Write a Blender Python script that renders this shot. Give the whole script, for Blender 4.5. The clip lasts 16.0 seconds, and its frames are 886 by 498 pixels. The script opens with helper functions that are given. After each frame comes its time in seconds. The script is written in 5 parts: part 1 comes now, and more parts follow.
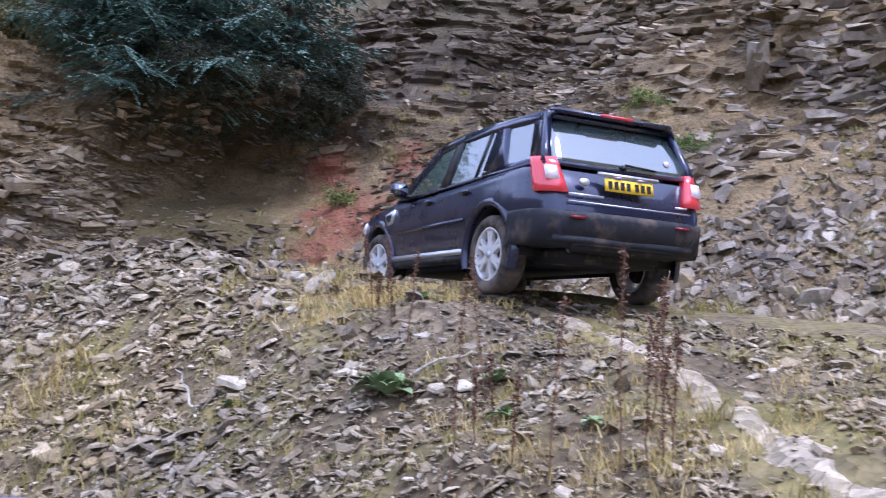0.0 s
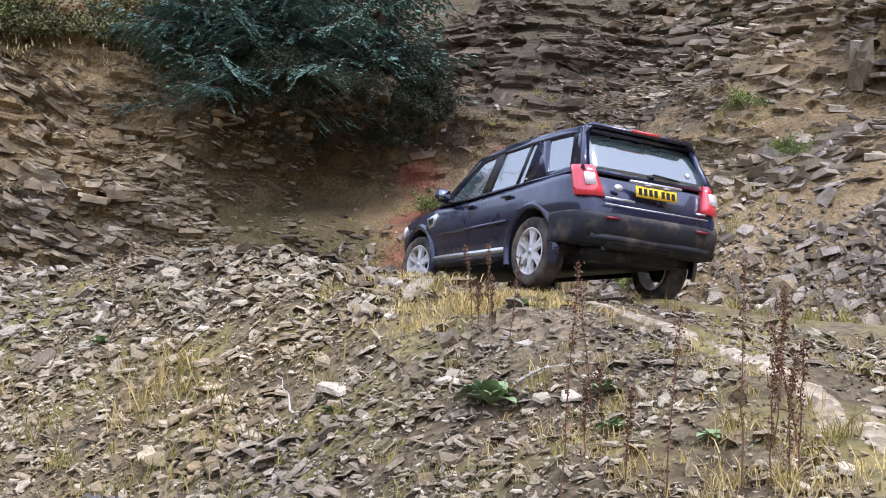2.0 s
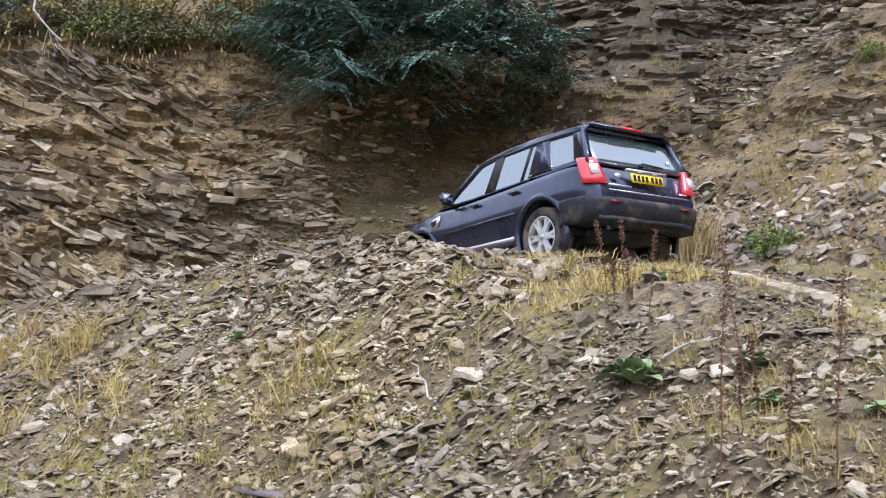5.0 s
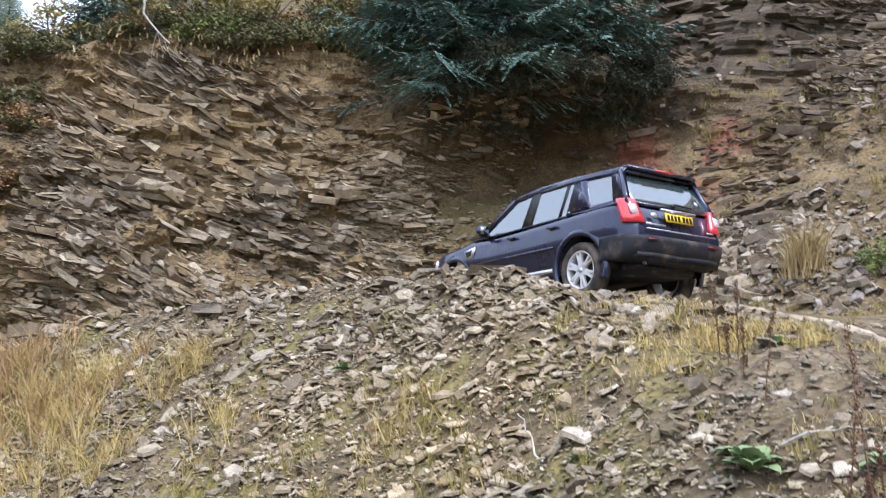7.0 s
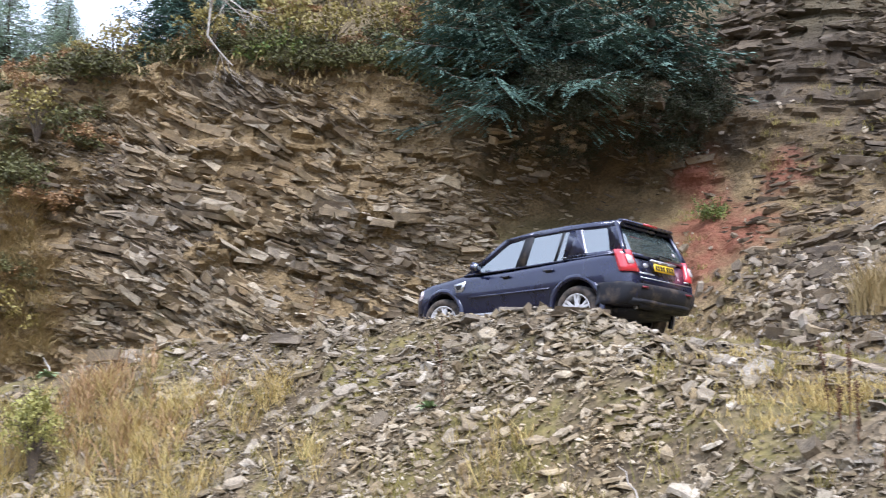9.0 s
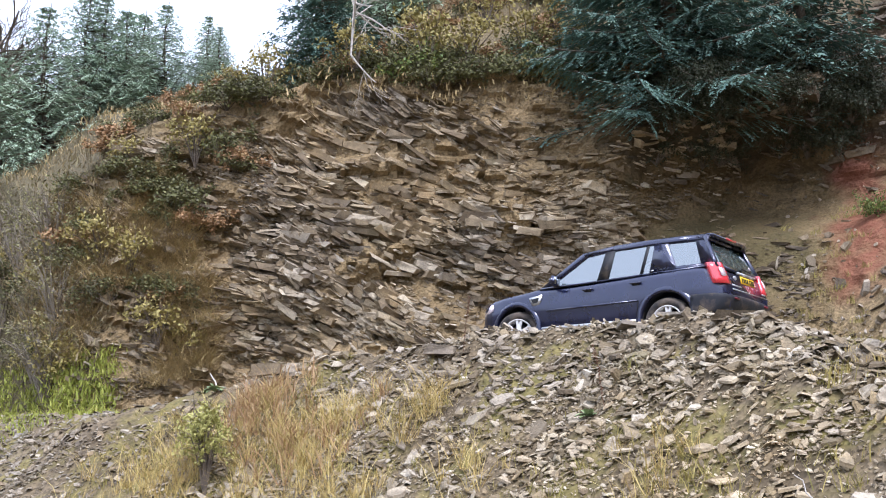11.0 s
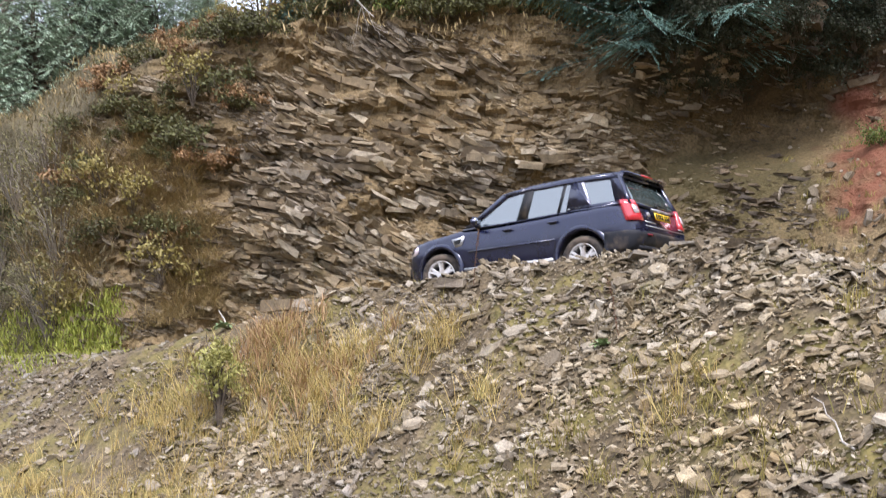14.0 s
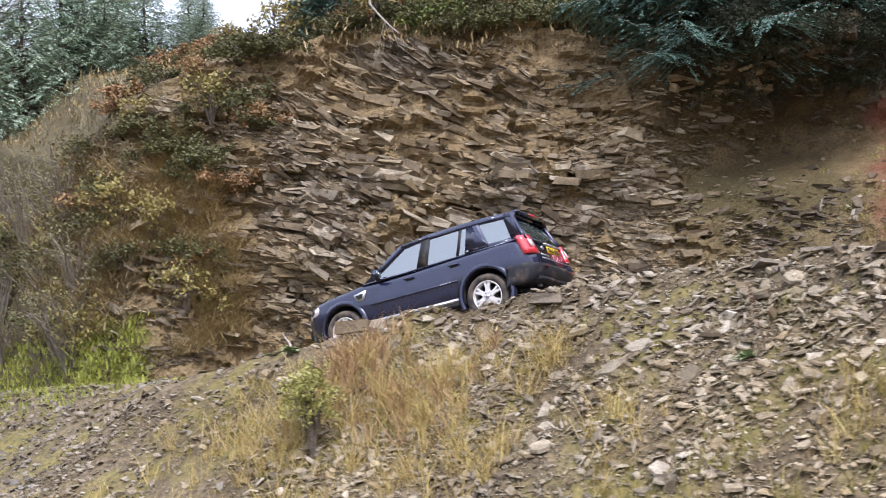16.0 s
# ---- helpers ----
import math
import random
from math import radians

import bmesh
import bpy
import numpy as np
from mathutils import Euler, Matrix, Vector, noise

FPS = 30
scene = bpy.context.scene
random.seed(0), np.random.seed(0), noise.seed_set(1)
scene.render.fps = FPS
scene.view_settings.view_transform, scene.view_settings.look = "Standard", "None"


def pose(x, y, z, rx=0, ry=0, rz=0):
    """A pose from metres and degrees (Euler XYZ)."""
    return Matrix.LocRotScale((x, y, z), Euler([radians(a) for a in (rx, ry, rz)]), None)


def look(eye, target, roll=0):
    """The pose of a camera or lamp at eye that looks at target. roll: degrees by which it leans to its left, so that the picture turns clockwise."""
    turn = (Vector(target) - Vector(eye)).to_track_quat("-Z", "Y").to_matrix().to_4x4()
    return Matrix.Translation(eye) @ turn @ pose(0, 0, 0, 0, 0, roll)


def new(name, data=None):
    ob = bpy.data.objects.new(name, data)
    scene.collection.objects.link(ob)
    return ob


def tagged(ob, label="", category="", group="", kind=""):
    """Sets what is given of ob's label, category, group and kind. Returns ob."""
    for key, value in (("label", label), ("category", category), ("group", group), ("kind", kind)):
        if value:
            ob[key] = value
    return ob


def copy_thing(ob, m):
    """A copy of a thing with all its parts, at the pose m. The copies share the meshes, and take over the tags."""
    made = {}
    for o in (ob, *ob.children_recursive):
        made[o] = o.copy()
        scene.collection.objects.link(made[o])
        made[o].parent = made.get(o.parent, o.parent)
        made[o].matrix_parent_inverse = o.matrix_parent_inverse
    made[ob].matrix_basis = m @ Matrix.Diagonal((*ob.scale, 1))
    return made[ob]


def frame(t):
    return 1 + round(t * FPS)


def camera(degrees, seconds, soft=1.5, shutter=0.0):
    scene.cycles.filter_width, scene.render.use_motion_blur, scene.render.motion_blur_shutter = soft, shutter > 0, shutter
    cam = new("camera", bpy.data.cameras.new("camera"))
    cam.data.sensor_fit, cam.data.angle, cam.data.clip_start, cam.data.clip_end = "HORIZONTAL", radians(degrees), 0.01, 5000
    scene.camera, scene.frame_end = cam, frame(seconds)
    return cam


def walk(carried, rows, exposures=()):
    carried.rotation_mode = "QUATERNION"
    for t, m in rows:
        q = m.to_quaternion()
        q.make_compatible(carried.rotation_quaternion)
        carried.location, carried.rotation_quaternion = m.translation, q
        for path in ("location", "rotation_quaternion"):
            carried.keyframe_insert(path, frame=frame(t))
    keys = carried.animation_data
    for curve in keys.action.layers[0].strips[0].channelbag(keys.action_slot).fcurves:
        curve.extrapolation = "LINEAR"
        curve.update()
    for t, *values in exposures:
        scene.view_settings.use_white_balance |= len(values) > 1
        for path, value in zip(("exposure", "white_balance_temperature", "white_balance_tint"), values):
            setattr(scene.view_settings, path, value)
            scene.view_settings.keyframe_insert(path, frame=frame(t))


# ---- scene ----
cam = camera(47.7, 16.0, soft=1.0, shutter=0.4)
PATH = [
    (0, (0.064, -0.112, 1.561), (0.018, 1.866, 1.853), 0.1),
    (0.5, (-0.015, -0.047, 1.574), (-0.18, 1.922, 1.881), 1.1),
    (1, (-0.041, -0.017, 1.569), (-0.241, 1.948, 1.881), 1.5),
    (1.5, (-0.039, -0.016, 1.575), (-0.239, 1.951, 1.877), 0.5),
    (2, (-0.061, -0.016, 1.585), (-0.278, 1.949, 1.886), 0.8),
    (2.5, (-0.063, 0.005, 1.577), (-0.284, 1.97, 1.878), 0.6),
    (3, (-0.097, 0.005, 1.573), (-0.379, 1.96, 1.883), 0.5),
    (3.5, (-0.111, 0.031, 1.583), (-0.431, 1.982, 1.887), 0.0),
    (4, (-0.127, 0.05, 1.58), (-0.495, 1.994, 1.872), 0.2),
    (4.2, (-0.11, 0.068, 1.578), (-0.49, 2.009, 1.876), -0.0),
    (6.3, (-0.259, 0.17, 1.893), (-0.844, 2.072, 2.093), -2.7),
    (6.5, (-0.259, 0.137, 1.995), (-0.848, 2.038, 2.202), -2.1),
    (7, (-0.249, 0.042, 2.281), (-0.886, 1.924, 2.505), -0.4),
    (7.5, (-0.272, -0.136, 2.483), (-0.975, 1.718, 2.743), 0.0),
    (8, (-0.403, -0.205, 2.543), (-1.026, 1.681, 2.78), 0.3),
    (8.5, (-0.647, -0.277, 2.615), (-1.238, 1.617, 2.863), 0.4),
    (9, (-0.807, -0.342, 2.634), (-1.506, 1.516, 2.878), 0.8),
    (9.5, (-0.893, -0.305, 2.617), (-1.667, 1.521, 2.876), 0.6),
    (10, (-0.951, -0.311, 2.632), (-1.818, 1.473, 2.883), -0.1),
    (10.2, (-0.926, -0.313, 2.629), (-1.819, 1.457, 2.891), -0.1),
    (12.5, (-1.0, -0.46, 2.62), (-2.008, 1.25, 2.86), 0.2),
    (13, (-1.012, -0.469, 2.612), (-2.033, 1.235, 2.847), 0.4),
    (13.5, (-1.039, -0.43, 2.61), (-2.041, 1.286, 2.83), -0.5),
    (14, (-1.173, -0.437, 2.556), (-2.124, 1.317, 2.695), -1.0),
    (14.5, (-1.486, -0.315, 2.491), (-2.447, 1.438, 2.567), 0.4),
    (15, (-1.961, -0.3, 2.513), (-2.908, 1.455, 2.676), -1.6),
    (15.5, (-2.624, -0.501, 2.55), (-3.478, 1.299, 2.724), -1.5),
    (16, (-3.291, -0.67, 2.5), (-4.169, 1.116, 2.688), -2.3),
]
EXPOSE = [(0, 0.43, 5000, 27), (0.7, 0.46, 5050, 27), (1.5, 0.48, 5300, 23), (2.5, 0.50, 5600, 18), (4.2, 0.49, 5600, 16), (6.3, 0.51, 5550, 16), (12.5, 0.63, 5550, 18), (13.8, 0.51, 5900, 18), (16, 0.49, 5800, 19)]
walk(cam, [(t, look(eye, target, roll)) for t, eye, target, roll in PATH], EXPOSE)

# ---- light ----
world = bpy.data.worlds.new("sky")
scene.world = world
world.use_nodes = True
_n, _l = world.node_tree.nodes, world.node_tree.links
_sky = _n.new("ShaderNodeTexSky")
_sky.sky_type, _sky.sun_disc = "NISHITA", False
_sky.sun_elevation, _sky.sun_rotation = radians(58), radians(133)
_sky.air_density, _sky.dust_density, _sky.ozone_density = 1.0, 6.0, 1.0
_mix = _n.new("ShaderNodeMix")
_mix.data_type = "RGBA"
_mix.inputs[0].default_value = 0.80
_l.new(_sky.outputs[0], _mix.inputs[6])
_mix.inputs[7].default_value = (9.0, 9.6, 10.4, 1)
_bg = _n["Background"]
_l.new(_mix.outputs[2], _bg.inputs[0])
_bg.inputs[1].default_value = 0.15
_sun = bpy.data.lights.new("sun", "SUN")
_sun.energy, _sun.angle, _sun.color = 2.7, radians(18), (1.0, 0.96, 0.9)
sun = new("sun", _sun)
sun.matrix_world = look((14, -3, 44), (-4, 14, 3))


# ---- materials ----
def mat(name, rough=0.8, metal=0.0, spec=0.4):
    m = bpy.data.materials.new(name)
    m.use_nodes = True
    b = m.node_tree.nodes["Principled BSDF"]
    b.inputs["Roughness"].default_value = rough
    b.inputs["Metallic"].default_value = metal
    b.inputs["Specular IOR Level"].default_value = spec
    return m, m.node_tree.nodes, m.node_tree.links, b


def ramp(n, l, fac, stops):
    r = n.new("ShaderNodeValToRGB")
    e = r.color_ramp.elements
    while len(e) < len(stops):
        e.new(0.5)
    for k, (p, c) in zip(e, stops):
        k.position, k.color = p, (*c, 1)
    l.new(fac, r.inputs[0])
    return r.outputs[0]


def noise_tex(n, l, scale, detail=4.0, vec=None, rough=0.6):
    t = n.new("ShaderNodeTexNoise")
    t.inputs["Scale"].default_value, t.inputs["Detail"].default_value, t.inputs["Roughness"].default_value = scale, detail, rough
    if vec is not None:
        l.new(vec, t.inputs["Vector"])
    return t.outputs["Fac"]


def blend(n, l, fac, a, b, mode="MIX"):
    m = n.new("ShaderNodeMix")
    m.data_type, m.blend_type = "RGBA", mode
    for sock, v in ((0, fac), (6, a), (7, b)):
        if isinstance(v, (int, float)):
            m.inputs[sock].default_value = v
        elif isinstance(v, tuple):
            m.inputs[sock].default_value = (*v, 1)
        else:
            l.new(v, m.inputs[sock])
    return m.outputs[2]


def bump(n, l, b, height, strength=0.5, dist=0.02):
    k = n.new("ShaderNodeBump")
    k.inputs["Strength"].default_value, k.inputs["Distance"].default_value = strength, dist
    l.new(height, k.inputs["Height"])
    l.new(k.outputs[0], b.inputs["Normal"])


def world_pos(n):
    return n.new("ShaderNodeNewGeometry").outputs["Position"]


def simple(name, color, rough=0.6, metal=0.0, var=0.15, scale=6.0, spec=0.4, coat=0.0, bump_by=0.0):
    """A surface of one colour with mild mottling at two sizes."""
    m, n, l, b = mat(name, rough, metal, spec)
    tc = n.new("ShaderNodeTexCoord").outputs["Object"]
    f = noise_tex(n, l, scale, 5, tc)
    lo = tuple(max(0, c * (1 - var)) for c in color)
    hi = tuple(min(1, c * (1 + var)) for c in color)
    l.new(ramp(n, l, f, [(0.3, lo), (0.7, hi)]), b.inputs["Base Color"])
    if coat:
        b.inputs["Coat Weight"].default_value, b.inputs["Coat Roughness"].default_value = coat, 0.04
    if bump_by:
        bump(n, l, b, noise_tex(n, l, scale * 8, 4, tc), 0.4, bump_by)
    return m


def stone(name, tones, island=True, moss=0.25, scale=1.0):
    """Broken shale: each piece takes its own tone; fine grain, lichen and damp soil stains over it."""
    m, n, l, b = mat(name, 0.78, 0, 0.35)
    if island:
        rnd = n.new("ShaderNodeNewGeometry").outputs["Random Per Island"]
    else:
        rnd = n.new("ShaderNodeObjectInfo").outputs["Random"]
    p = world_pos(n)
    base = ramp(n, l, rnd, [(i / (len(tones) - 1), t) for i, t in enumerate(tones)])
    grain = ramp(n, l, noise_tex(n, l, 35 * scale, 6, p), [(0.25, (0.55, 0.55, 0.55)), (0.75, (1.25, 1.22, 1.15))])
    c = blend(n, l, 1.0, base, grain, "MULTIPLY")
    mid = ramp(n, l, noise_tex(n, l, 7 * scale, 5, p), [(0.32, (0.72, 0.70, 0.68)), (0.5, (1.02, 1.01, 1.0)), (0.68, (1.28, 1.25, 1.2))])
    c = blend(n, l, 1.0, c, mid, "MULTIPLY")
    broad = ramp(n, l, noise_tex(n, l, 0.28, 4, p), [(0.32, (0.62, 0.60, 0.62)), (0.5, (1.0, 0.97, 0.92)), (0.68, (1.22, 1.12, 0.95))])
    c = blend(n, l, 1.0, c, broad, "MULTIPLY")
    stain = ramp(n, l, noise_tex(n, l, 2.3 * scale, 5, p), [(0.5, (0, 0, 0)), (0.68, (1, 1, 1))])
    c = blend(n, l, stain, c, blend(n, l, 0.6, c, (0.16, 0.115, 0.06)))
    if moss:
        ms = ramp(n, l, noise_tex(n, l, 1.1 * scale, 6, p), [(0.62 - 0.1 * moss, (0, 0, 0)), (0.78, (moss, moss, moss))])
        c = blend(n, l, ms, c, (0.09, 0.10, 0.03))
    l.new(c, b.inputs["Base Color"])
    bump(n, l, b, noise_tex(n, l, 26 * scale, 8, p, 0.7), 0.8, 0.03)
    return m


def soil(name, tones, moss, gravel=1.0):
    """Bare earth and crushed shale with moss and wet stains."""
    m, n, l, b = mat(name, 0.9, 0, 0.25)
    p = world_pos(n)
    big = ramp(n, l, noise_tex(n, l, 0.45, 6, p), [(0.3, tones[0]), (0.5, tones[1]), (0.7, tones[2])])
    v = n.new("ShaderNodeTexVoronoi")
    v.inputs["Scale"].default_value = 16
    l.new(p, v.inputs["Vector"])
    chips = ramp(n, l, v.outputs["Color"], [(0.2, (0.55, 0.52, 0.5)), (0.8, (1.45, 1.4, 1.35))])
    c = blend(n, l, 0.75 * gravel, big, blend(n, l, 1.0, big, chips, "MULTIPLY"))
    fine = ramp(n, l, noise_tex(n, l, 30, 8, p), [(0.25, (0.6, 0.6, 0.6)), (0.75, (1.35, 1.3, 1.25))])
    c = blend(n, l, 0.8, c, blend(n, l, 1.0, c, fine, "MULTIPLY"))
    ms = ramp(n, l, noise_tex(n, l, 0.8, 8, p), [(0.46, (0, 0, 0)), (0.6, (moss, moss, moss))])
    c = blend(n, l, ms, c, ramp(n, l, noise_tex(n, l, 6, 5, p), [(0.35, (0.10, 0.09, 0.025)), (0.65, (0.25, 0.20, 0.065))]))
    l.new(c, b.inputs["Base Color"])
    bump(n, l, b, v.outputs["Distance"], 0.6, 0.03)
    return m


def leafy(name, tones, rough=0.6):
    """Leaves and blades: each its own tone, slightly translucent."""
    m, n, l, b = mat(name, rough, 0, 0.3)
    rnd = n.new("ShaderNodeNewGeometry").outputs["Random Per Island"]
    big = noise_tex(n, l, 0.9, 3, world_pos(n))
    mx = n.new("ShaderNodeMath")
    mx.operation = "ADD"
    l.new(rnd, mx.inputs[0]), l.new(big, mx.inputs[1])
    hf = n.new("ShaderNodeMath")
    hf.operation = "MULTIPLY"
    hf.inputs[1].default_value = 0.5
    l.new(mx.outputs[0], hf.inputs[0])
    k = len(tones) - 1
    l.new(ramp(n, l, hf.outputs[0], [(0.15 + 0.7 * i / k, t) for i, t in enumerate(tones)]), b.inputs["Base Color"])
    return m


SLATE = [(0.17, 0.14, 0.088), (0.29, 0.243, 0.163), (0.44, 0.395, 0.31), (0.12, 0.096, 0.066), (0.31, 0.25, 0.155), (0.56, 0.52, 0.45), (0.20, 0.165, 0.105), (0.42, 0.38, 0.31), (0.15, 0.12, 0.08)]
CLIFF = [(0.21, 0.172, 0.115), (0.31, 0.255, 0.17), (0.155, 0.123, 0.082), (0.46, 0.42, 0.34), (0.26, 0.205, 0.127), (0.115, 0.092, 0.066), (0.36, 0.315, 0.235)]
M_SLATE = stone("slate_chips", SLATE, moss=0.5)
M_GRAVEL = stone("pale_gravel", [(0.30, 0.255, 0.175), (0.46, 0.405, 0.31), (0.20, 0.165, 0.11), (0.60, 0.55, 0.46), (0.36, 0.30, 0.205)], moss=0.3)
# slate in darker tones, for the bank's low end and large crest stones
M_DARK_SLATE = stone("dark_slate", [(0.11, 0.095, 0.075), (0.19, 0.17, 0.14), (0.30, 0.28, 0.25), (0.08, 0.066, 0.05), (0.22, 0.18, 0.125), (0.36, 0.35, 0.33), (0.14, 0.115, 0.085)], moss=0.6)
M_SCREE = stone("scree_shale", [(0.172, 0.144, 0.103), (0.265, 0.224, 0.167), (0.414, 0.368, 0.305), (0.115, 0.094, 0.071), (0.310, 0.253, 0.167), (0.483, 0.448, 0.402), (0.207, 0.170, 0.115)], moss=0.5)
M_DARK_SLATE1 = stone("dark_slab", [(0.11, 0.095, 0.075), (0.19, 0.17, 0.14), (0.30, 0.28, 0.25), (0.22, 0.18, 0.125), (0.14, 0.115, 0.085)], island=False)
M_SLATE1 = stone("slate_slab", SLATE, island=False)
M_CLIFF = stone("bedded_shale", CLIFF, moss=0.35)
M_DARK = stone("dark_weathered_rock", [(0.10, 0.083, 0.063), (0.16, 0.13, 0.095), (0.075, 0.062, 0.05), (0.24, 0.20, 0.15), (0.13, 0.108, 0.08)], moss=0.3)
M_CLIFF1 = stone("shale_block", CLIFF, island=False, moss=0.35)
M_GROUND = soil("shaly_soil", [(0.075, 0.057, 0.033), (0.125, 0.098, 0.058), (0.18, 0.145, 0.095)], 0.8)
M_TRACK = soil("pale_track", [(0.23, 0.19, 0.138), (0.34, 0.29, 0.215), (0.43, 0.375, 0.295)], 0.3, 1.0)


# ---- ground shape ----
def hash2(i, j, k=0):
    h = (i.astype(np.int64) * 374761393 + j.astype(np.int64) * 668265263 + k * 1442695041) & 0xFFFFFFFF
    h = ((h ^ (h >> 13)) * 1274126177) & 0xFFFFFFFF
    return ((h ^ (h >> 16)) & 0xFFFFFF) / float(0xFFFFFF)


def vnoise(x, y, k=0):
    i, j = np.floor(x), np.floor(y)
    u, v = x - i, y - j
    u, v = u * u * (3 - 2 * u), v * v * (3 - 2 * v)
    a, b, c, d = hash2(i, j, k), hash2(i + 1, j, k), hash2(i, j + 1, k), hash2(i + 1, j + 1, k)
    return (a * (1 - u) + b * u) * (1 - v) + (c * (1 - u) + d * u) * v - 0.5


def fbm(x, y, octaves=4, k=0):
    return sum(vnoise(x * 2**o, y * 2**o, k + o) / 2**o for o in range(octaves))


# the crest of the spoil bank, from the far left end to the right: its line, its height, and the steepness of its front
CREST_X = [-60, -30, -20, -16, -13, -10, -8, -6, -4, -2, 0, 2, 4, 8, 30]
CREST_Y = [30, 20, 15.5, 13.8, 13.4, 13.4, 13.3, 12.8, 12.0, 10.5, 9.0, 7.4, 5.0, 1.0, -15]
TRACK_Z = [1.5, 1.5, 1.75, 1.95, 2.45, 2.84, 3.0, 3.12, 3.12, 2.88, 2.52, 1.82, 1.5, 1.2, 1.2]
TRACK_RISE = [0, 0, 0, 0, 0, 0, 0, 0, 0.02, 0.08, 0.10, 0.33, 0.33, 0.3, 0.2]
LIP_Z = [0, 0, 0.1, 0.1, 0.24, 0.44, 0.48, 0.45, 0.35, 0.13, 0, 0, 0, 0, 0]
FRONT = [0.5, 0.6, 0.7, 0.75, 0.78, 0.8, 0.8, 0.82, 0.85, 0.7, 0.45, 0.2, 0.15, 0.15, 0.15]


def crest(x):
    return [np.interp(x, CREST_X, c) for c in (CREST_Y, TRACK_Z, LIP_Z, FRONT, TRACK_RISE)]


def height(x, y, rough=True):
    """The ground's height: foot ground, spoil bank, lip and track."""
    x, y = np.asarray(x, float), np.asarray(y, float)
    yc, zt, lip, g, rise = crest(x)
    yc = yc + 0.5 * vnoise(x * 0.6, x * 0 + 3.1, 5)
    s = y - yc
    top = zt + lip * np.exp(-(((s - 0.25) / 0.42) ** 2)) + 0.012 * np.clip(s - 2.5, 0, 10) + rise * np.clip(s, 0, 2.4)
    side = zt + 0.18 + g * s
    k = 0.22
    z = -k * np.log(np.exp(-top / k) + np.exp(-np.clip(side, -9, 30) / k))
    floor = 0.12 + 0.25 * fbm(x * 0.2, y * 0.2, 3, 30) + 0.02 * np.clip(-y - 5, 0, 200)
    z = k * np.log(np.exp(z / k) + np.exp(floor / k))
    if rough:
        away = np.clip((np.abs(s - 2.6) - 1.2) / 1.5, 0.25, 1)
        z = z + away * (0.16 * fbm(x * 0.9, y * 0.9, 3, 60) + 0.11 * fbm(x * 3.0, y * 3.0, 3, 80))
    return z


# the quarry's wall, as seen round from CX, CY: bearing (left positive), foot radius, foot height, lean below and above, height
CX, CY = -6.0, 6.0
BEAR = [-130, -75, -56, -35, -18, -6, 1.5, 10, 26, 42, 50, 54, 59, 70, 130]
FOOT_R = [30, 18.7, 14.2, 13.2, 14.8, 17.6, 18.2, 17.6, 18.0, 19.4, 19.6, 20.6, 28, 31, 40]
FOOT_Z = [1.5, 2.0, 2.4, 2.8, 3.0, 3.1, 3.1, 3.0, 3.0, 2.9, 2.4, 2.0, 1.6, 1.5, 1.0]
LEAN_A = [1.5, 1.5, 1.35, 1.4, 1.4, 0.85, 0.5, 0.38, 0.35, 0.35, 0.4, 0.6, 1.9, 2.1, 2.0]
LEAN_B = [0.9, 0.8, 0.8, 0.75, 0.75, 0.65, 0.5, 0.42, 0.36, 0.40, 0.6, 0.9, 1.9, 2.1, 2.0]
TALL = [12, 15, 17, 17, 17, 12, 9.4, 9.2, 9.6, 9.2, 7.8, 6.4, 12, 13, 13]


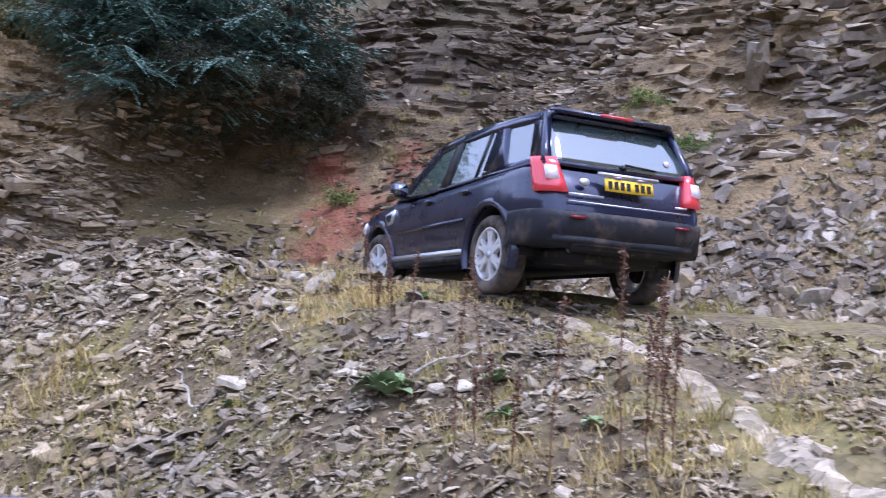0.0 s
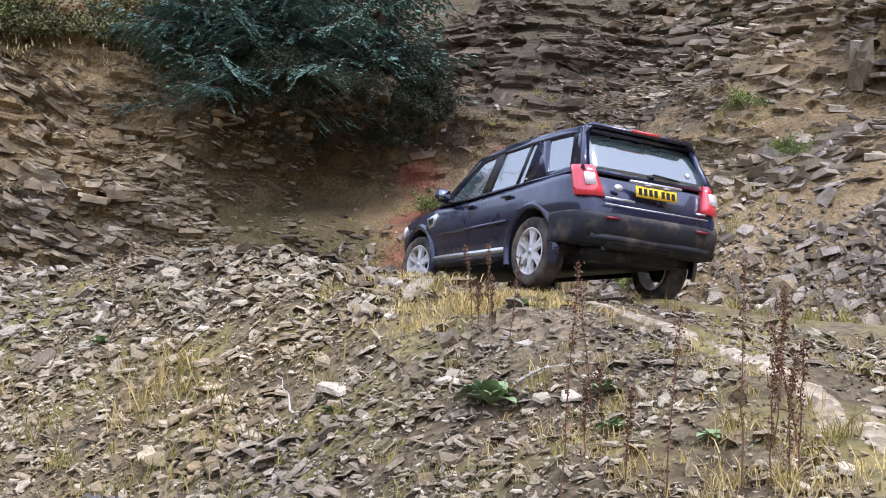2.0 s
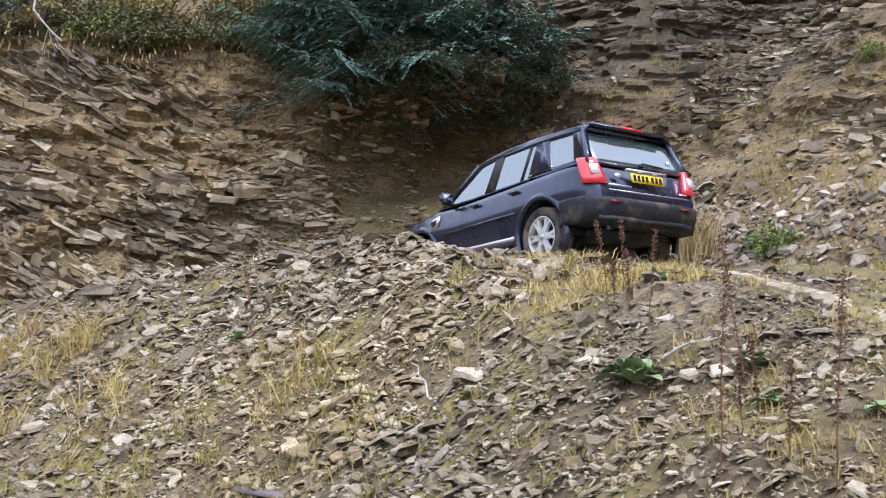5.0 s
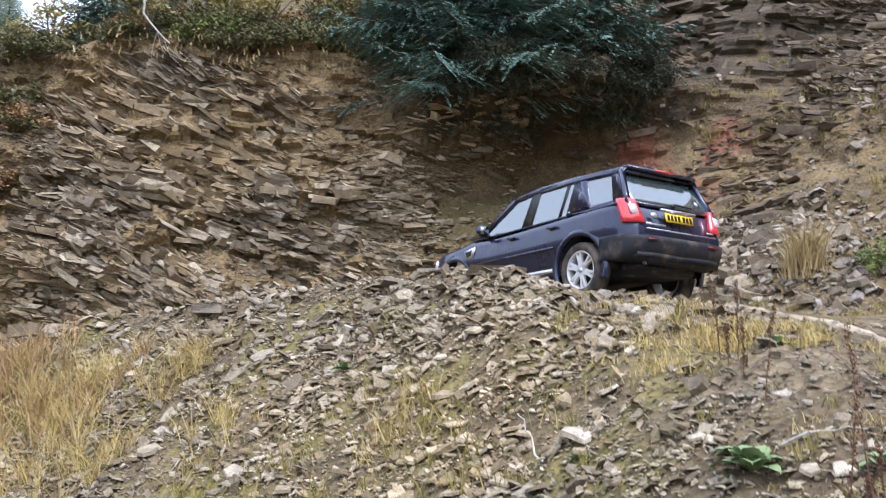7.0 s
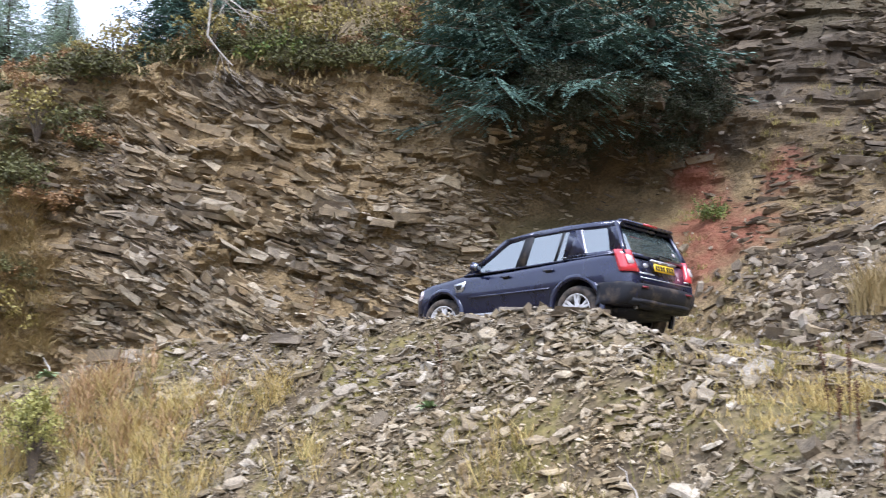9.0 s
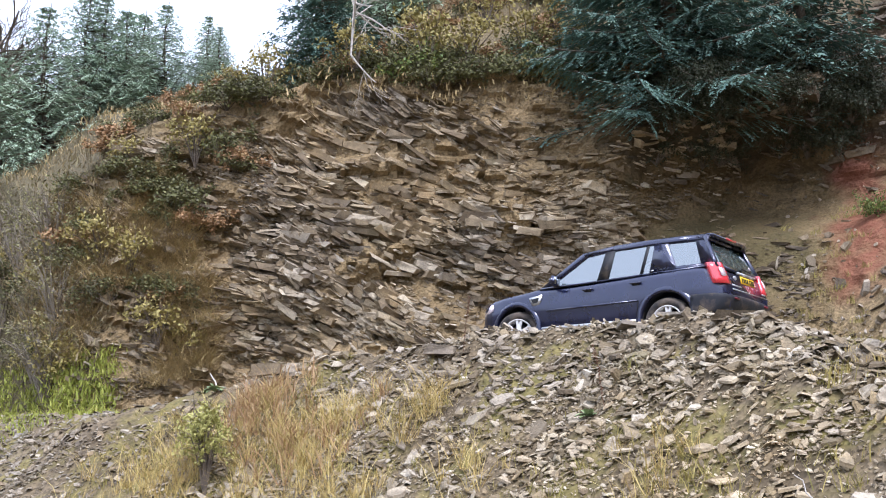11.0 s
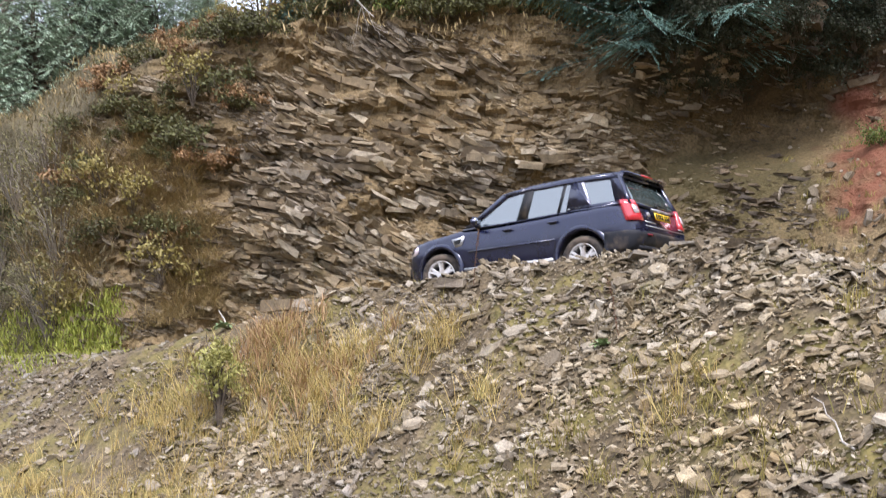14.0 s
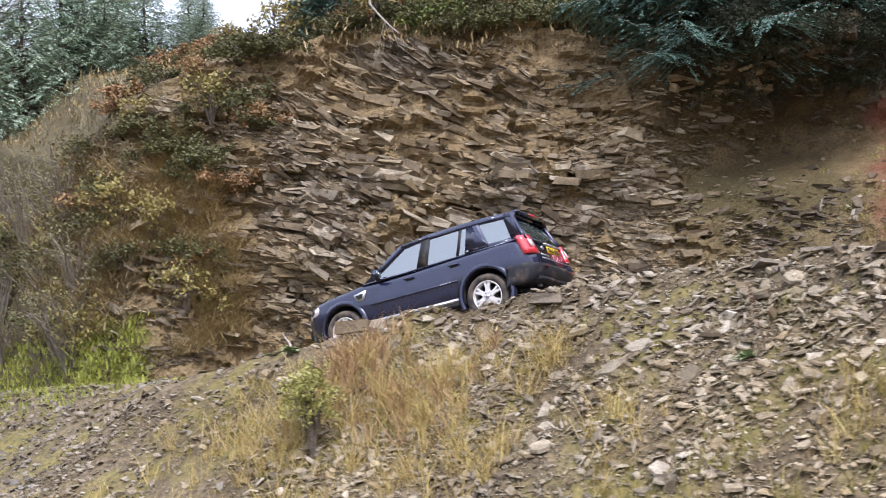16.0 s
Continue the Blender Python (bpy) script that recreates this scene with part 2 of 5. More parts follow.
def wall_at(bearing, h, rough=True):
    """A point of the quarry's wall, h metres up from its foot; past the brink it runs on as the hilltop."""
    b, h = np.broadcast_arrays(np.asarray(bearing, float), np.asarray(h, float))
    r0, zf, la, lb, tall = [np.interp(b, BEAR, c) for c in (FOOT_R, FOOT_Z, LEAN_A, LEAN_B, TALL)]
    up = np.minimum(h, tall)
    over = np.maximum(h - tall, 0)
    r = r0 + la * np.minimum(up, 4.5) + lb * np.maximum(up - 4.5, 0) + over * 3.2
    z = zf - 0.5 + up + over * np.interp(b, [-20, 20, 27, 36, 46], [2.4, 2.4, 1.9, 1.0, 0.9])
    if rough:
        lat = np.radians(b) * 19
        r = r + 1.5 * fbm(lat * 0.16, h * 0.14, 3, 7) + 0.5 * fbm(lat * 0.7, h * 0.7, 3, 17)
        hollow = np.exp(-(((b - 1.0) / 8.0) ** 2))
        r = r + hollow * (2.3 * np.exp(-(((h - 5.2) / 1.3) ** 2)) - 2.0 * np.exp(-(((h - 7.6) / 0.9) ** 2)))
        z = z + 0.8 * fbm(lat * 0.3, h * 0.1, 2, 44) * np.clip(h / 6, 0, 1)
        hard = np.interp(b, [-130, -60, -45, -20, -5, 2, 9, 16, 50, 56, 60], [0.35, 0.35, 0.4, 0.45, 0.45, 0.4, 0.6, 1, 1, 0.5, 0.1])
        hard = np.where(b < -4, hard * np.clip(0.6 + (h - 4) * 0.35, 0.6, 2.6), hard) * np.clip(1 - over / 0.6, 0, 1)
        bed = (z - 0.28 * lat + 0.5 * fbm(lat * 0.25, z * 0.3, 2, 90)) / 0.24
        i = np.floor(bed)
        j = np.floor(lat / 0.8 + 5 * hash2(i, i * 0, 3))
        r = r - hard * (0.42 * (hash2(i, j, 9) - 0.5) + 0.3 * (hash2(np.floor(bed / 4), np.floor(lat / 1.6 + 3 * hash2(np.floor(bed / 4), i * 0, 6)), 12) - 0.5))
        r = r - 0.10 * fbm(lat * 3, z * 3, 3, 70)
    a = np.radians(b)
    return CX - np.sin(a) * r, CY + np.cos(a) * r, z


def sheet(name, co, faces, material, smooth=False):
    me = bpy.data.meshes.new(name)
    me.vertices.add(len(co))
    me.vertices.foreach_set("co", np.ascontiguousarray(co, np.float32).ravel())
    faces = np.asarray(faces, np.int32)
    me.loops.add(faces.size)
    me.loops.foreach_set("vertex_index", faces.ravel())
    me.polygons.add(len(faces))
    me.polygons.foreach_set("loop_start", np.arange(len(faces), dtype=np.int32) * faces.shape[1])
    me.polygons.foreach_set("use_smooth", np.full(len(faces), smooth))
    me.update(calc_edges=True)
    me.materials.append(material)
    return new(name, me)


def grid_faces(nu, nv):
    i = np.arange(nu - 1)[:, None] * nv + np.arange(nv - 1)[None, :]
    i = i.ravel()
    return np.stack([i, i + nv, i + nv + 1, i + 1], 1)


def spaced(stops):
    """A run of values with its own step in each stretch: (from, to, step) ..."""
    return np.unique(np.concatenate([np.arange(a, b, s) for a, b, s in stops] + [[stops[-1][1]]]).round(4))


gx = spaced([(-1500, -100, 100), (-100, -30, 5), (-30, -18, 0.4), (-18, -4, 0.1), (-4, 3, 0.05), (3, 6, 0.1), (6, 14, 0.3), (14, 100, 6), (100, 1500, 100)])
gy = spaced([(-1500, -100, 100), (-100, -10, 6), (-10, 1, 0.5), (1, 4, 0.1), (4, 10.5, 0.05), (10.5, 17, 0.1), (17, 30, 0.3), (30, 100, 6), (100, 1500, 100)])
GX, GY = np.meshgrid(gx, gy, indexing="ij")
ground = tagged(sheet("ground", np.stack([GX, GY, height(GX, GY)], -1).reshape(-1, 3), grid_faces(len(gx), len(gy)), M_GROUND, True),
                "shaly brown quarry ground heaped into a bank", "ground", kind="structure")

wb = spaced([(-125, -75, 1.5), (-75, -40, 0.35), (-40, 60, 0.25), (60, 128, 1.5)])[::-1]
wh = spaced([(-2.5, 0, 0.3), (0, 16, 0.115), (16, 20, 0.4), (20, 90, 4)])
WB, WH = np.meshgrid(wb, wh, indexing="ij")


def wall_material():
    """The wall's own surface: ochre soil between the beds, green algae in the damp hollow, spruce shade painted dark,
    red clay streaks, heath above.
    """
    m, n, l, b = mat("quarry_wall", 0.9, 0, 0.2)
    p = world_pos(n)
    base = ramp(n, l, noise_tex(n, l, 0.35, 7, p), [(0.3, (0.125, 0.09, 0.045)), (0.5, (0.225, 0.165, 0.085)), (0.72, (0.34, 0.255, 0.14))])
    sep = n.new("ShaderNodeSeparateXYZ")
    l.new(p, sep.inputs[0])

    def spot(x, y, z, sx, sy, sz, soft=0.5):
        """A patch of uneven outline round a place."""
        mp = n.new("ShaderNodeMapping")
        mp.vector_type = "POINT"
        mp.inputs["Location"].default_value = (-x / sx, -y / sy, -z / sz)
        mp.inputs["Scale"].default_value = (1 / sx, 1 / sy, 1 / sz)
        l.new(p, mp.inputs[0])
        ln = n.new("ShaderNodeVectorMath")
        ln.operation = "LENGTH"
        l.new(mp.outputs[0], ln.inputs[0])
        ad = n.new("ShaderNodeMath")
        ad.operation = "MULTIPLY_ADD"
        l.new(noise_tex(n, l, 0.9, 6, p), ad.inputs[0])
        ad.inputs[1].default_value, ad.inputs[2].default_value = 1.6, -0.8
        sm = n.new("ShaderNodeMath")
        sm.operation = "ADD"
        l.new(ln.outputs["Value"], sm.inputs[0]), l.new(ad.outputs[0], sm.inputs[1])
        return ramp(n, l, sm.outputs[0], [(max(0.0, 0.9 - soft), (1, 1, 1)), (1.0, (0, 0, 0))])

    c = blend(n, l, 1.0, base, ramp(n, l, noise_tex(n, l, 14, 8, p), [(0.25, (0.42, 0.42, 0.42)), (0.75, (1.5, 1.45, 1.4))]), "MULTIPLY")
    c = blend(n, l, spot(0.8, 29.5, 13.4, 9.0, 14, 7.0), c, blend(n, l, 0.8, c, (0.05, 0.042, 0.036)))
    # dark soil and roots, painted blacker still for the shade under the spruce
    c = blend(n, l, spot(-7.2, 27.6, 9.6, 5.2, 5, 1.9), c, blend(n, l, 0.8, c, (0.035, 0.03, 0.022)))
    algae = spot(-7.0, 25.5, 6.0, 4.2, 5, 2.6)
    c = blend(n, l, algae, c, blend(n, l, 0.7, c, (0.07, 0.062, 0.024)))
    for q in RED_CLAY:
        c = blend(n, l, spot(*q, 0.6), c, blend(n, l, 0.72, c, (0.25, 0.088, 0.055)))
    mr = n.new("ShaderNodeMapRange")
    mr.inputs[1].default_value, mr.inputs[2].default_value = -22.0, -25.0
    l.new(sep.outputs[0], mr.inputs[0])
    mz = n.new("ShaderNodeMapRange")
    mz.inputs[1].default_value, mz.inputs[2].default_value = 12.4, 13.4
    l.new(sep.outputs[2], mz.inputs[0])
    c = blend(n, l, mr.outputs[0], c, blend(n, l, 0.85, c, (0.10, 0.085, 0.045)))
    c = blend(n, l, mz.outputs[0], c, blend(n, l, 0.6, c, (0.11, 0.09, 0.05)))
    l.new(c, b.inputs["Base Color"])
    bump(n, l, b, noise_tex(n, l, 9, 8, p), 0.9, 0.14)
    return m


RED_CLAY = [(-4.0, 28.4, 8.3, 1.0, 3.0, 1.1), (-1.6, 27.6, 8.1, 0.9, 3.0, 1.0), (-3.8, 27.2, 6.8, 1.4, 3.0, 1.3), (-2.5, 26.4, 6.4, 1.2, 3.0, 1.2), (-3.8, 26.0, 5.4, 1.1, 3.0, 1.2)]
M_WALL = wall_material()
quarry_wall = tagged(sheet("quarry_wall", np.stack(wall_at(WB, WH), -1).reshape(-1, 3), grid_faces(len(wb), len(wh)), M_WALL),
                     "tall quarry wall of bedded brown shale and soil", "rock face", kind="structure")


# ---- broken stone ----
# the line of the wheel rut
TRACK_LINE_Y = [3.0, 5.0, 5.97, 6.97, 8.55, 9.0, 10.5, 14.0]
TRACK_LINE_X = [1.65, 1.55, 1.38, 1.21, 0.98, 0.76, 0.1, -2.0]

RNG = np.random.default_rng(7)


def slabs(name, at, normal, size, thick, material, along=None, kind="stuff", label="", category="", tumble=0.3, c=5, stray=0.25, slim=0.35):
    """Many flat angular pieces, each an uneven plate with its own depth, in one mesh."""
    co, tri = slab_mesh(at, normal, size, thick, along, tumble, c, stray, slim)
    return tagged(sheet(name, co, tri, material), label, category, kind=kind)


def slab_mesh(at, normal, size, thick, along=None, tumble=0.3, c=6, stray=0.25, slim=0.35):
    k = len(at)
    nrm = normal + tumble * RNG.normal(size=(k, 3))
    nrm /= np.linalg.norm(nrm, axis=1, keepdims=True)
    ref = RNG.normal(size=(k, 3)) if along is None else along + stray * RNG.normal(size=(k, 3))
    u = np.cross(nrm, ref)
    u /= np.linalg.norm(u, axis=1, keepdims=True)
    v = np.cross(nrm, u)
    ang = (np.arange(c) + RNG.uniform(-0.33, 0.33, (k, c))) * 2 * np.pi / c
    rad = RNG.uniform(0.42, 1.0, (k, c)) * size[:, None]
    asp = RNG.uniform(slim, 0.95, k)[:, None]
    px, py = rad * np.cos(ang) * asp, rad * np.sin(ang)
    flat = at[:, None] + px[..., None] * u[:, None] + py[..., None] * v[:, None]
    wob = RNG.uniform(0.5, 1.1, (k, c))[..., None] * thick[:, None, None] * nrm[:, None]
    shrink = at[:, None] + 0.9 * (flat - at[:, None]) + wob
    co = np.concatenate([flat, shrink], 1).reshape(-1, 3)
    o = np.arange(k)[:, None] * (2 * c)
    tri = [(c, c + i, c + i + 1) for i in range(1, c - 1)]
    for i in range(c):
        j = (i + 1) % c
        tri += [(i, j, c + j), (i, c + j, c + i)]
    return co, (o[:, None] + np.array(tri)[None]).reshape(-1, 3)


def ground_normal(x, y, e=0.15):
    gx_ = (height(x + e, y, False) - height(x - e, y, False)) / (2 * e)
    gy_ = (height(x, y + e, False) - height(x, y - e, False)) / (2 * e)
    q = np.stack([-gx_, -gy_, np.ones_like(gx_)], 1)
    return q / np.linalg.norm(q, axis=1, keepdims=True)


def power(k, lo, hi, p=2.2):
    """Sizes of broken stone: many small, few large."""
    q = RNG.uniform(0, 1, k)
    return (lo ** (1 - p) + q * (hi ** (1 - p) - lo ** (1 - p))) ** (1 / (1 - p))


def bank_stones(name, k, lo, hi, p, corners, base, swing, label, material, x0=-26, x1=5):
    x = RNG.uniform(x0, x1, k)
    yc = crest(x)[0]
    s = RNG.uniform(-6.5, 1.6, k)
    y = yc + s
    patch = vnoise(x * 0.55, y * 0.8, 200) + 0.7 * vnoise(x * 1.9, y * 1.9, 210)
    near_right = np.clip((x + 1.5) / 3, 0, 1)
    keep = RNG.uniform(0, 1, k) < np.clip(base + swing * patch + (0.1 if hi > 0.1 else 0.4) * near_right, 0.05, 1)
    keep &= (y > 2.5) & ~((s > 0.3) & (x > -2.2) & (RNG.uniform(0, 1, k) < 0.6))
    rut = np.abs(x - np.interp(y, TRACK_LINE_Y, TRACK_LINE_X)) < 0.27
    keep &= ~(rut & (RNG.uniform(0, 1, k) < (0.93 if hi > 0.1 else 0.45)))
    x, y, s = x[keep], y[keep], s[keep]
    size = power(len(x), lo, hi, p) * np.where(s > -1.0, 1.15, 0.95) * np.interp(x, [-2.2, 0.3], [1, 0.62])
    z = height(x, y)
    nrm = ground_normal(x, y)
    at = np.stack([x, y, z], 1) + nrm * (size * 0.12 + 0.008)[:, None]
    nrm = 0.45 * nrm + np.array([[0.12, 0, 0.6]])
    slabs(name, at, nrm, size, size * RNG.uniform(0.08, 0.30, len(x)), material, label=label, category="rubble", tumble=0.45, c=corners)


def scree_stones():
    k = 23000
    b = RNG.uniform(-80, 0, k)
    h = np.abs(RNG.normal(0, 3.2, k))
    patch = vnoise(b * 0.15, h * 0.5, 300)
    keep = RNG.uniform(0, 1, k) < np.clip(0.65 + patch - 0.05 * h, 0.1, 1) * np.interp(b, [-16, -9, 0], [1, 0.35, 0.2])
    b, h = b[keep], h[keep]
    x, y, z = wall_at(b, h)
    at = np.stack([x, y, z], 1)
    e = 0.3
    d1 = np.stack(wall_at(b + 1, h, False), 1) - np.stack(wall_at(b - 1, h, False), 1)
    d2 = np.stack(wall_at(b, h + e, False), 1) - np.stack(wall_at(b, h - 0.1, False), 1)
    nrm = np.cross(d2, d1)
    nrm /= np.linalg.norm(nrm, axis=1, keepdims=True)
    nrm *= np.sign(nrm[:, 2:3])
    size = power(len(b), 0.045, 0.38, 2.4)
    slabs("scree", at + nrm * 0.02, nrm, size, size * RNG.uniform(0.2, 0.5, len(b)), M_SCREE, label="grey shale scree below the quarry wall",
          category="scree", tumble=0.5)


def box_mesh(at, lat, up, out, length, deep, thick):
    """Rough-hewn bed pieces: six-sided blocks with uneven corners, in one mesh."""
    k = len(at)
    co = []
    for w in (-0.5, 0.5):
        for u, v in ((-1, -1), (1, -1), (1, 1), (-1, 1)):
            uu = u * RNG.uniform(0.55, 1.05, k) * length
            vv = v * RNG.uniform(0.6, 1.1, k) * deep
            ww = w * RNG.uniform(0.55, 1.2, k) * thick
            co.append(at + lat * uu[:, None] + out * vv[:, None] + up * ww[:, None])
    co = np.stack(co, 1).reshape(-1, 3)
    quad = np.array([(0, 3, 2, 1), (4, 5, 6, 7), (0, 1, 5, 4), (1, 2, 6, 5), (2, 3, 7, 6), (3, 0, 4, 7)])
    return co, (np.arange(k)[:, None, None] * 8 + quad[None]).reshape(-1, 4)


def bed_frame(b, h, wild=0.20):
    """Directions along the bed, across it and out of the wall; the beds dip to the right and are folded."""
    k = len(b)
    a = np.radians(b)
    out = np.stack([np.sin(a), -np.cos(a), 0 * a], 1)
    lat = np.stack([-np.cos(a), -np.sin(a), 0 * a], 1)
    dip = np.interp(b, [-20, 4, 14, 30, 55], [0.05, 0.06, 0.16, 0.36, 0.26]) + 0.55 * vnoise(b * 0.13, h * 0.35, 450) + RNG.normal(0, wild, k)
    lift = 0.04 + 0.35 * vnoise(b * 0.3, h * 0.6, 460) + RNG.normal(0, 0.16, k)
    z = np.array([[0.0, 0, 1]])
    along = lat * np.cos(dip)[:, None] + z * np.sin(dip)[:, None] + out * RNG.normal(0, 0.4, k)[:, None]
    along /= np.linalg.norm(along, axis=1, keepdims=True)
    front = out - z * lift[:, None]
    up = np.cross(front, along)
    up /= np.linalg.norm(up, axis=1, keepdims=True)
    up *= np.sign(up[:, 2:3])
    return along, up, np.cross(along, up) * np.sign((np.cross(along, up) * out).sum(1))[:, None], out, dip


def wall_ledges(name, b0, b1, h0, h1, k, scale, material, label):
    b, h = RNG.uniform(b0, b1, k), RNG.uniform(h0, h1, k)
    patch = vnoise(b * 0.16, h * 0.45, 400) + 0.7 * vnoise(b * 0.5, h * 1.2, 410)
    tall = np.interp(b, BEAR, TALL)
    soil_ = np.where((b > 4) & (b < 27), np.interp(h - 0.10 * (b - 8), [4.2, 6.6], [1, 0.3]), 1) * np.where(h < 4.2, np.interp(b, [-14, -9, -1, 4, 9], [0.8, 0.2, 0.3, 0.75, 1]), np.where(h < 8, np.interp(b, [-18, -13, -3, 5, 12], [1, 0.25, 0.12, 0.2, 1]), 1))
    keep = (RNG.uniform(0, 1, k) < np.clip(0.42 + 2.2 * patch, 0.05, 1) * soil_ * np.interp(b, [41, 48, 56], [1, 0.7, 0.2])) & (h < tall - 0.5)
    b, h = b[keep], h[keep]
    coarse = np.clip(1.0 + 1.5 * vnoise(b * 0.12, h * 0.3, 430), 0.5, 1.8) * scale
    at = np.stack(wall_at(b, h), 1)
    along, up, front, out, dip = bed_frame(b, h)
    length = power(len(b), 0.08, 0.62, 2.3) * coarse
    thick = np.clip(length * RNG.uniform(0.12, 0.5, len(b)), 0.025, 0.28)
    deep = np.clip(length * RNG.uniform(0.5, 0.9, len(b)), 0.08, 0.34)
    co, quads = box_mesh(at - out * (deep * RNG.uniform(0.35, 0.8, len(b)))[:, None], along, up, front, length, deep, thick)
    tagged(sheet(name, co, quads, material), label, "rock ledge", kind="stuff")


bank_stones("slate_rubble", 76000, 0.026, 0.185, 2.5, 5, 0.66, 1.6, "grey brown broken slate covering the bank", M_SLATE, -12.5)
bank_stones("damp_slate_rubble", 17000, 0.035, 0.17, 2.5, 5, 0.62, 1.6, "dark broken slate at the bank's low end", M_DARK_SLATE, -26, -12)
bank_stones("slate_chippings", 46000, 0.016, 0.05, 2.0, 4, 0.75, 0.8, "small slate chippings in the soil of the bank", M_SLATE, -12.5)
bank_stones("slate_gravel", 33000, 0.026, 0.13, 2.6, 5, 0.25, 1.3, "pale fine slate gravel beside the track", M_GRAVEL, -3.0, 4.5)
scree_stones()
wall_ledges("rock_ledges", 3, 54, 0.2, 8.9, 66000, 0.70, M_CLIFF, "thin tilted beds of brown shale breaking from the wall")
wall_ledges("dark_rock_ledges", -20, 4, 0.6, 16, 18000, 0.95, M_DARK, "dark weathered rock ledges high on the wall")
wall_ledges("brown_rock_ledges", -78, -20, 3.6, 16, 25000, 0.95, M_SCREE, "brown weathered rock ledges above the scree")


def track():
    """The pale trodden wheel rut that climbs on to the bank."""
    v = np.linspace(3.0, 13.5, 150)
    u = np.linspace(-1, 1, 9)
    V, U = np.meshgrid(v, u, indexing="ij")
    half = 0.23 + 0.2 * fbm(V * 1.9, 2 + np.sign(U) * 3.0, 4, 500)
    X = np.interp(V, TRACK_LINE_Y, TRACK_LINE_X) + U * half
    Z = height(X, V) + 0.024 - 0.12 * U**2 + 0.03 * fbm(X * 7, V * 7, 3, 520)
    tagged(sheet("track", np.stack([X, V, Z], -1).reshape(-1, 3), grid_faces(len(v), len(u)), M_TRACK, True),
           "pale trodden clay wheel track over the bank", "track", kind="structure")


track()


# ---- car ----
def part(name, bm, material, parent, label="", smooth=True):
    """Links a bmesh as one mesh under a thing or a part."""
    me = bpy.data.meshes.new(name)
    bmesh.ops.recalc_face_normals(bm, faces=bm.faces)
    bm.to_mesh(me)
    bm.free()
    for f in me.polygons:
        f.use_smooth = smooth
    for k in (material if isinstance(material, (list, tuple)) else [material]):
        me.materials.append(k)
    ob = new(name, me)
    ob.parent = parent
    return tagged(ob, label)


def soften(bm, width, segments=2, angle=0.5):
    ed = [e for e in bm.edges if len(e.link_faces) == 2 and e.calc_face_angle(0) > angle]
    bmesh.ops.bevel(bm, geom=ed, offset=width, segments=segments, affect="EDGES", clamp_overlap=True)
    return bm


def block(size, at=(0, 0, 0), bevel=0.0, turn=None, segments=2):
    bm = bmesh.new()
    bmesh.ops.create_cube(bm, size=1)
    bmesh.ops.scale(bm, vec=size, verts=bm.verts)
    if bevel:
        soften(bm, bevel, segments)
    m = Matrix.Translation(at) @ (turn if turn else Matrix())
    bmesh.ops.transform(bm, matrix=m, verts=bm.verts)
    return bm


def prism(points, push, bevel=0.0):
    """A flat outline given its depth."""
    bm = bmesh.new()
    f = bm.faces.new([bm.verts.new(p) for p in points])
    g = bmesh.ops.extrude_face_region(bm, geom=[f])
    bmesh.ops.translate(bm, vec=push, verts=[v for v in g["geom"] if isinstance(v, bmesh.types.BMVert)])
    if bevel:
        soften(bm, bevel, 2)
    return bm


def lathe(profile, steps=40):
    """Turns a closed outline of (x, r) round the x axis."""
    bm = bmesh.new()
    rings = []
    for i in range(steps):
        a = 2 * math.pi * i / steps
        rings.append([bm.verts.new((x, r * math.cos(a), r * math.sin(a))) for x, r in profile])
    k = len(profile)
    for i in range(steps):
        p, q = rings[i], rings[(i + 1) % steps]
        for j in range(k):
            bm.faces.new((p[j], q[j], q[(j + 1) % k], p[(j + 1) % k]))
    return bm


def car_paint():
    """Dark blue metallic lacquer, dusty towards use: fine flakes, dried mud film in patches."""
    m, n, l, b = mat("navy_paint", 0.32, 0.35, 0.5)
    tc = n.new("ShaderNodeTexCoord").outputs["Object"]
    c = ramp(n, l, noise_tex(n, l, 260, 2, tc), [(0.35, (0.007, 0.009, 0.028)), (0.7, (0.016, 0.021, 0.066))])
    dust = ramp(n, l, noise_tex(n, l, 2.2, 6, tc), [(0.45, (0.0, 0.0, 0.0)), (0.8, (0.05, 0.05, 0.05))])
    l.new(blend(n, l, dust, c, (0.15, 0.12, 0.09)), b.inputs["Base Color"])
    l.new(ramp(n, l, noise_tex(n, l, 5, 5, tc), [(0.35, (0.22, 0.22, 0.22)), (0.7, (0.42, 0.42, 0.42))]), b.inputs["Roughness"])
    b.inputs["Coat Weight"].default_value, b.inputs["Coat Roughness"].default_value = 0.8, 0.06
    return m


def glass_mat(name, tint, ior, clear=0.9):
    m, n, l, b = mat(name, 0.02, 0, 0.5)
    b.inputs["Base Color"].default_value = (*tint, 1)
    b.inputs["Transmission Weight"].default_value, b.inputs["IOR"].default_value = clear, ior
    return m


def muddy(name, color, mud, rough=0.7, amount=0.5):
    m, n, l, b = mat(name, rough, 0, 0.3)
    tc = n.new("ShaderNodeTexCoord").outputs["Object"]
    f = ramp(n, l, noise_tex(n, l, 5, 7, tc), [(0.62 - 0.3 * amount, (0, 0, 0)), (0.8 - 0.2 * amount, (1, 1, 1))])
    l.new(blend(n, l, f, color, mud), b.inputs["Base Color"])
    bump(n, l, b, noise_tex(n, l, 40, 5, tc), 0.4, 0.006)
    return m


M_PAINT = car_paint()
M_GLASS = glass_mat("tinted_glass", (0.10, 0.14, 0.14), 3.0, 0.55)
M_TRIM = muddy("black_trim", (0.018, 0.018, 0.02), (0.11, 0.085, 0.06), 0.6, 0.25)
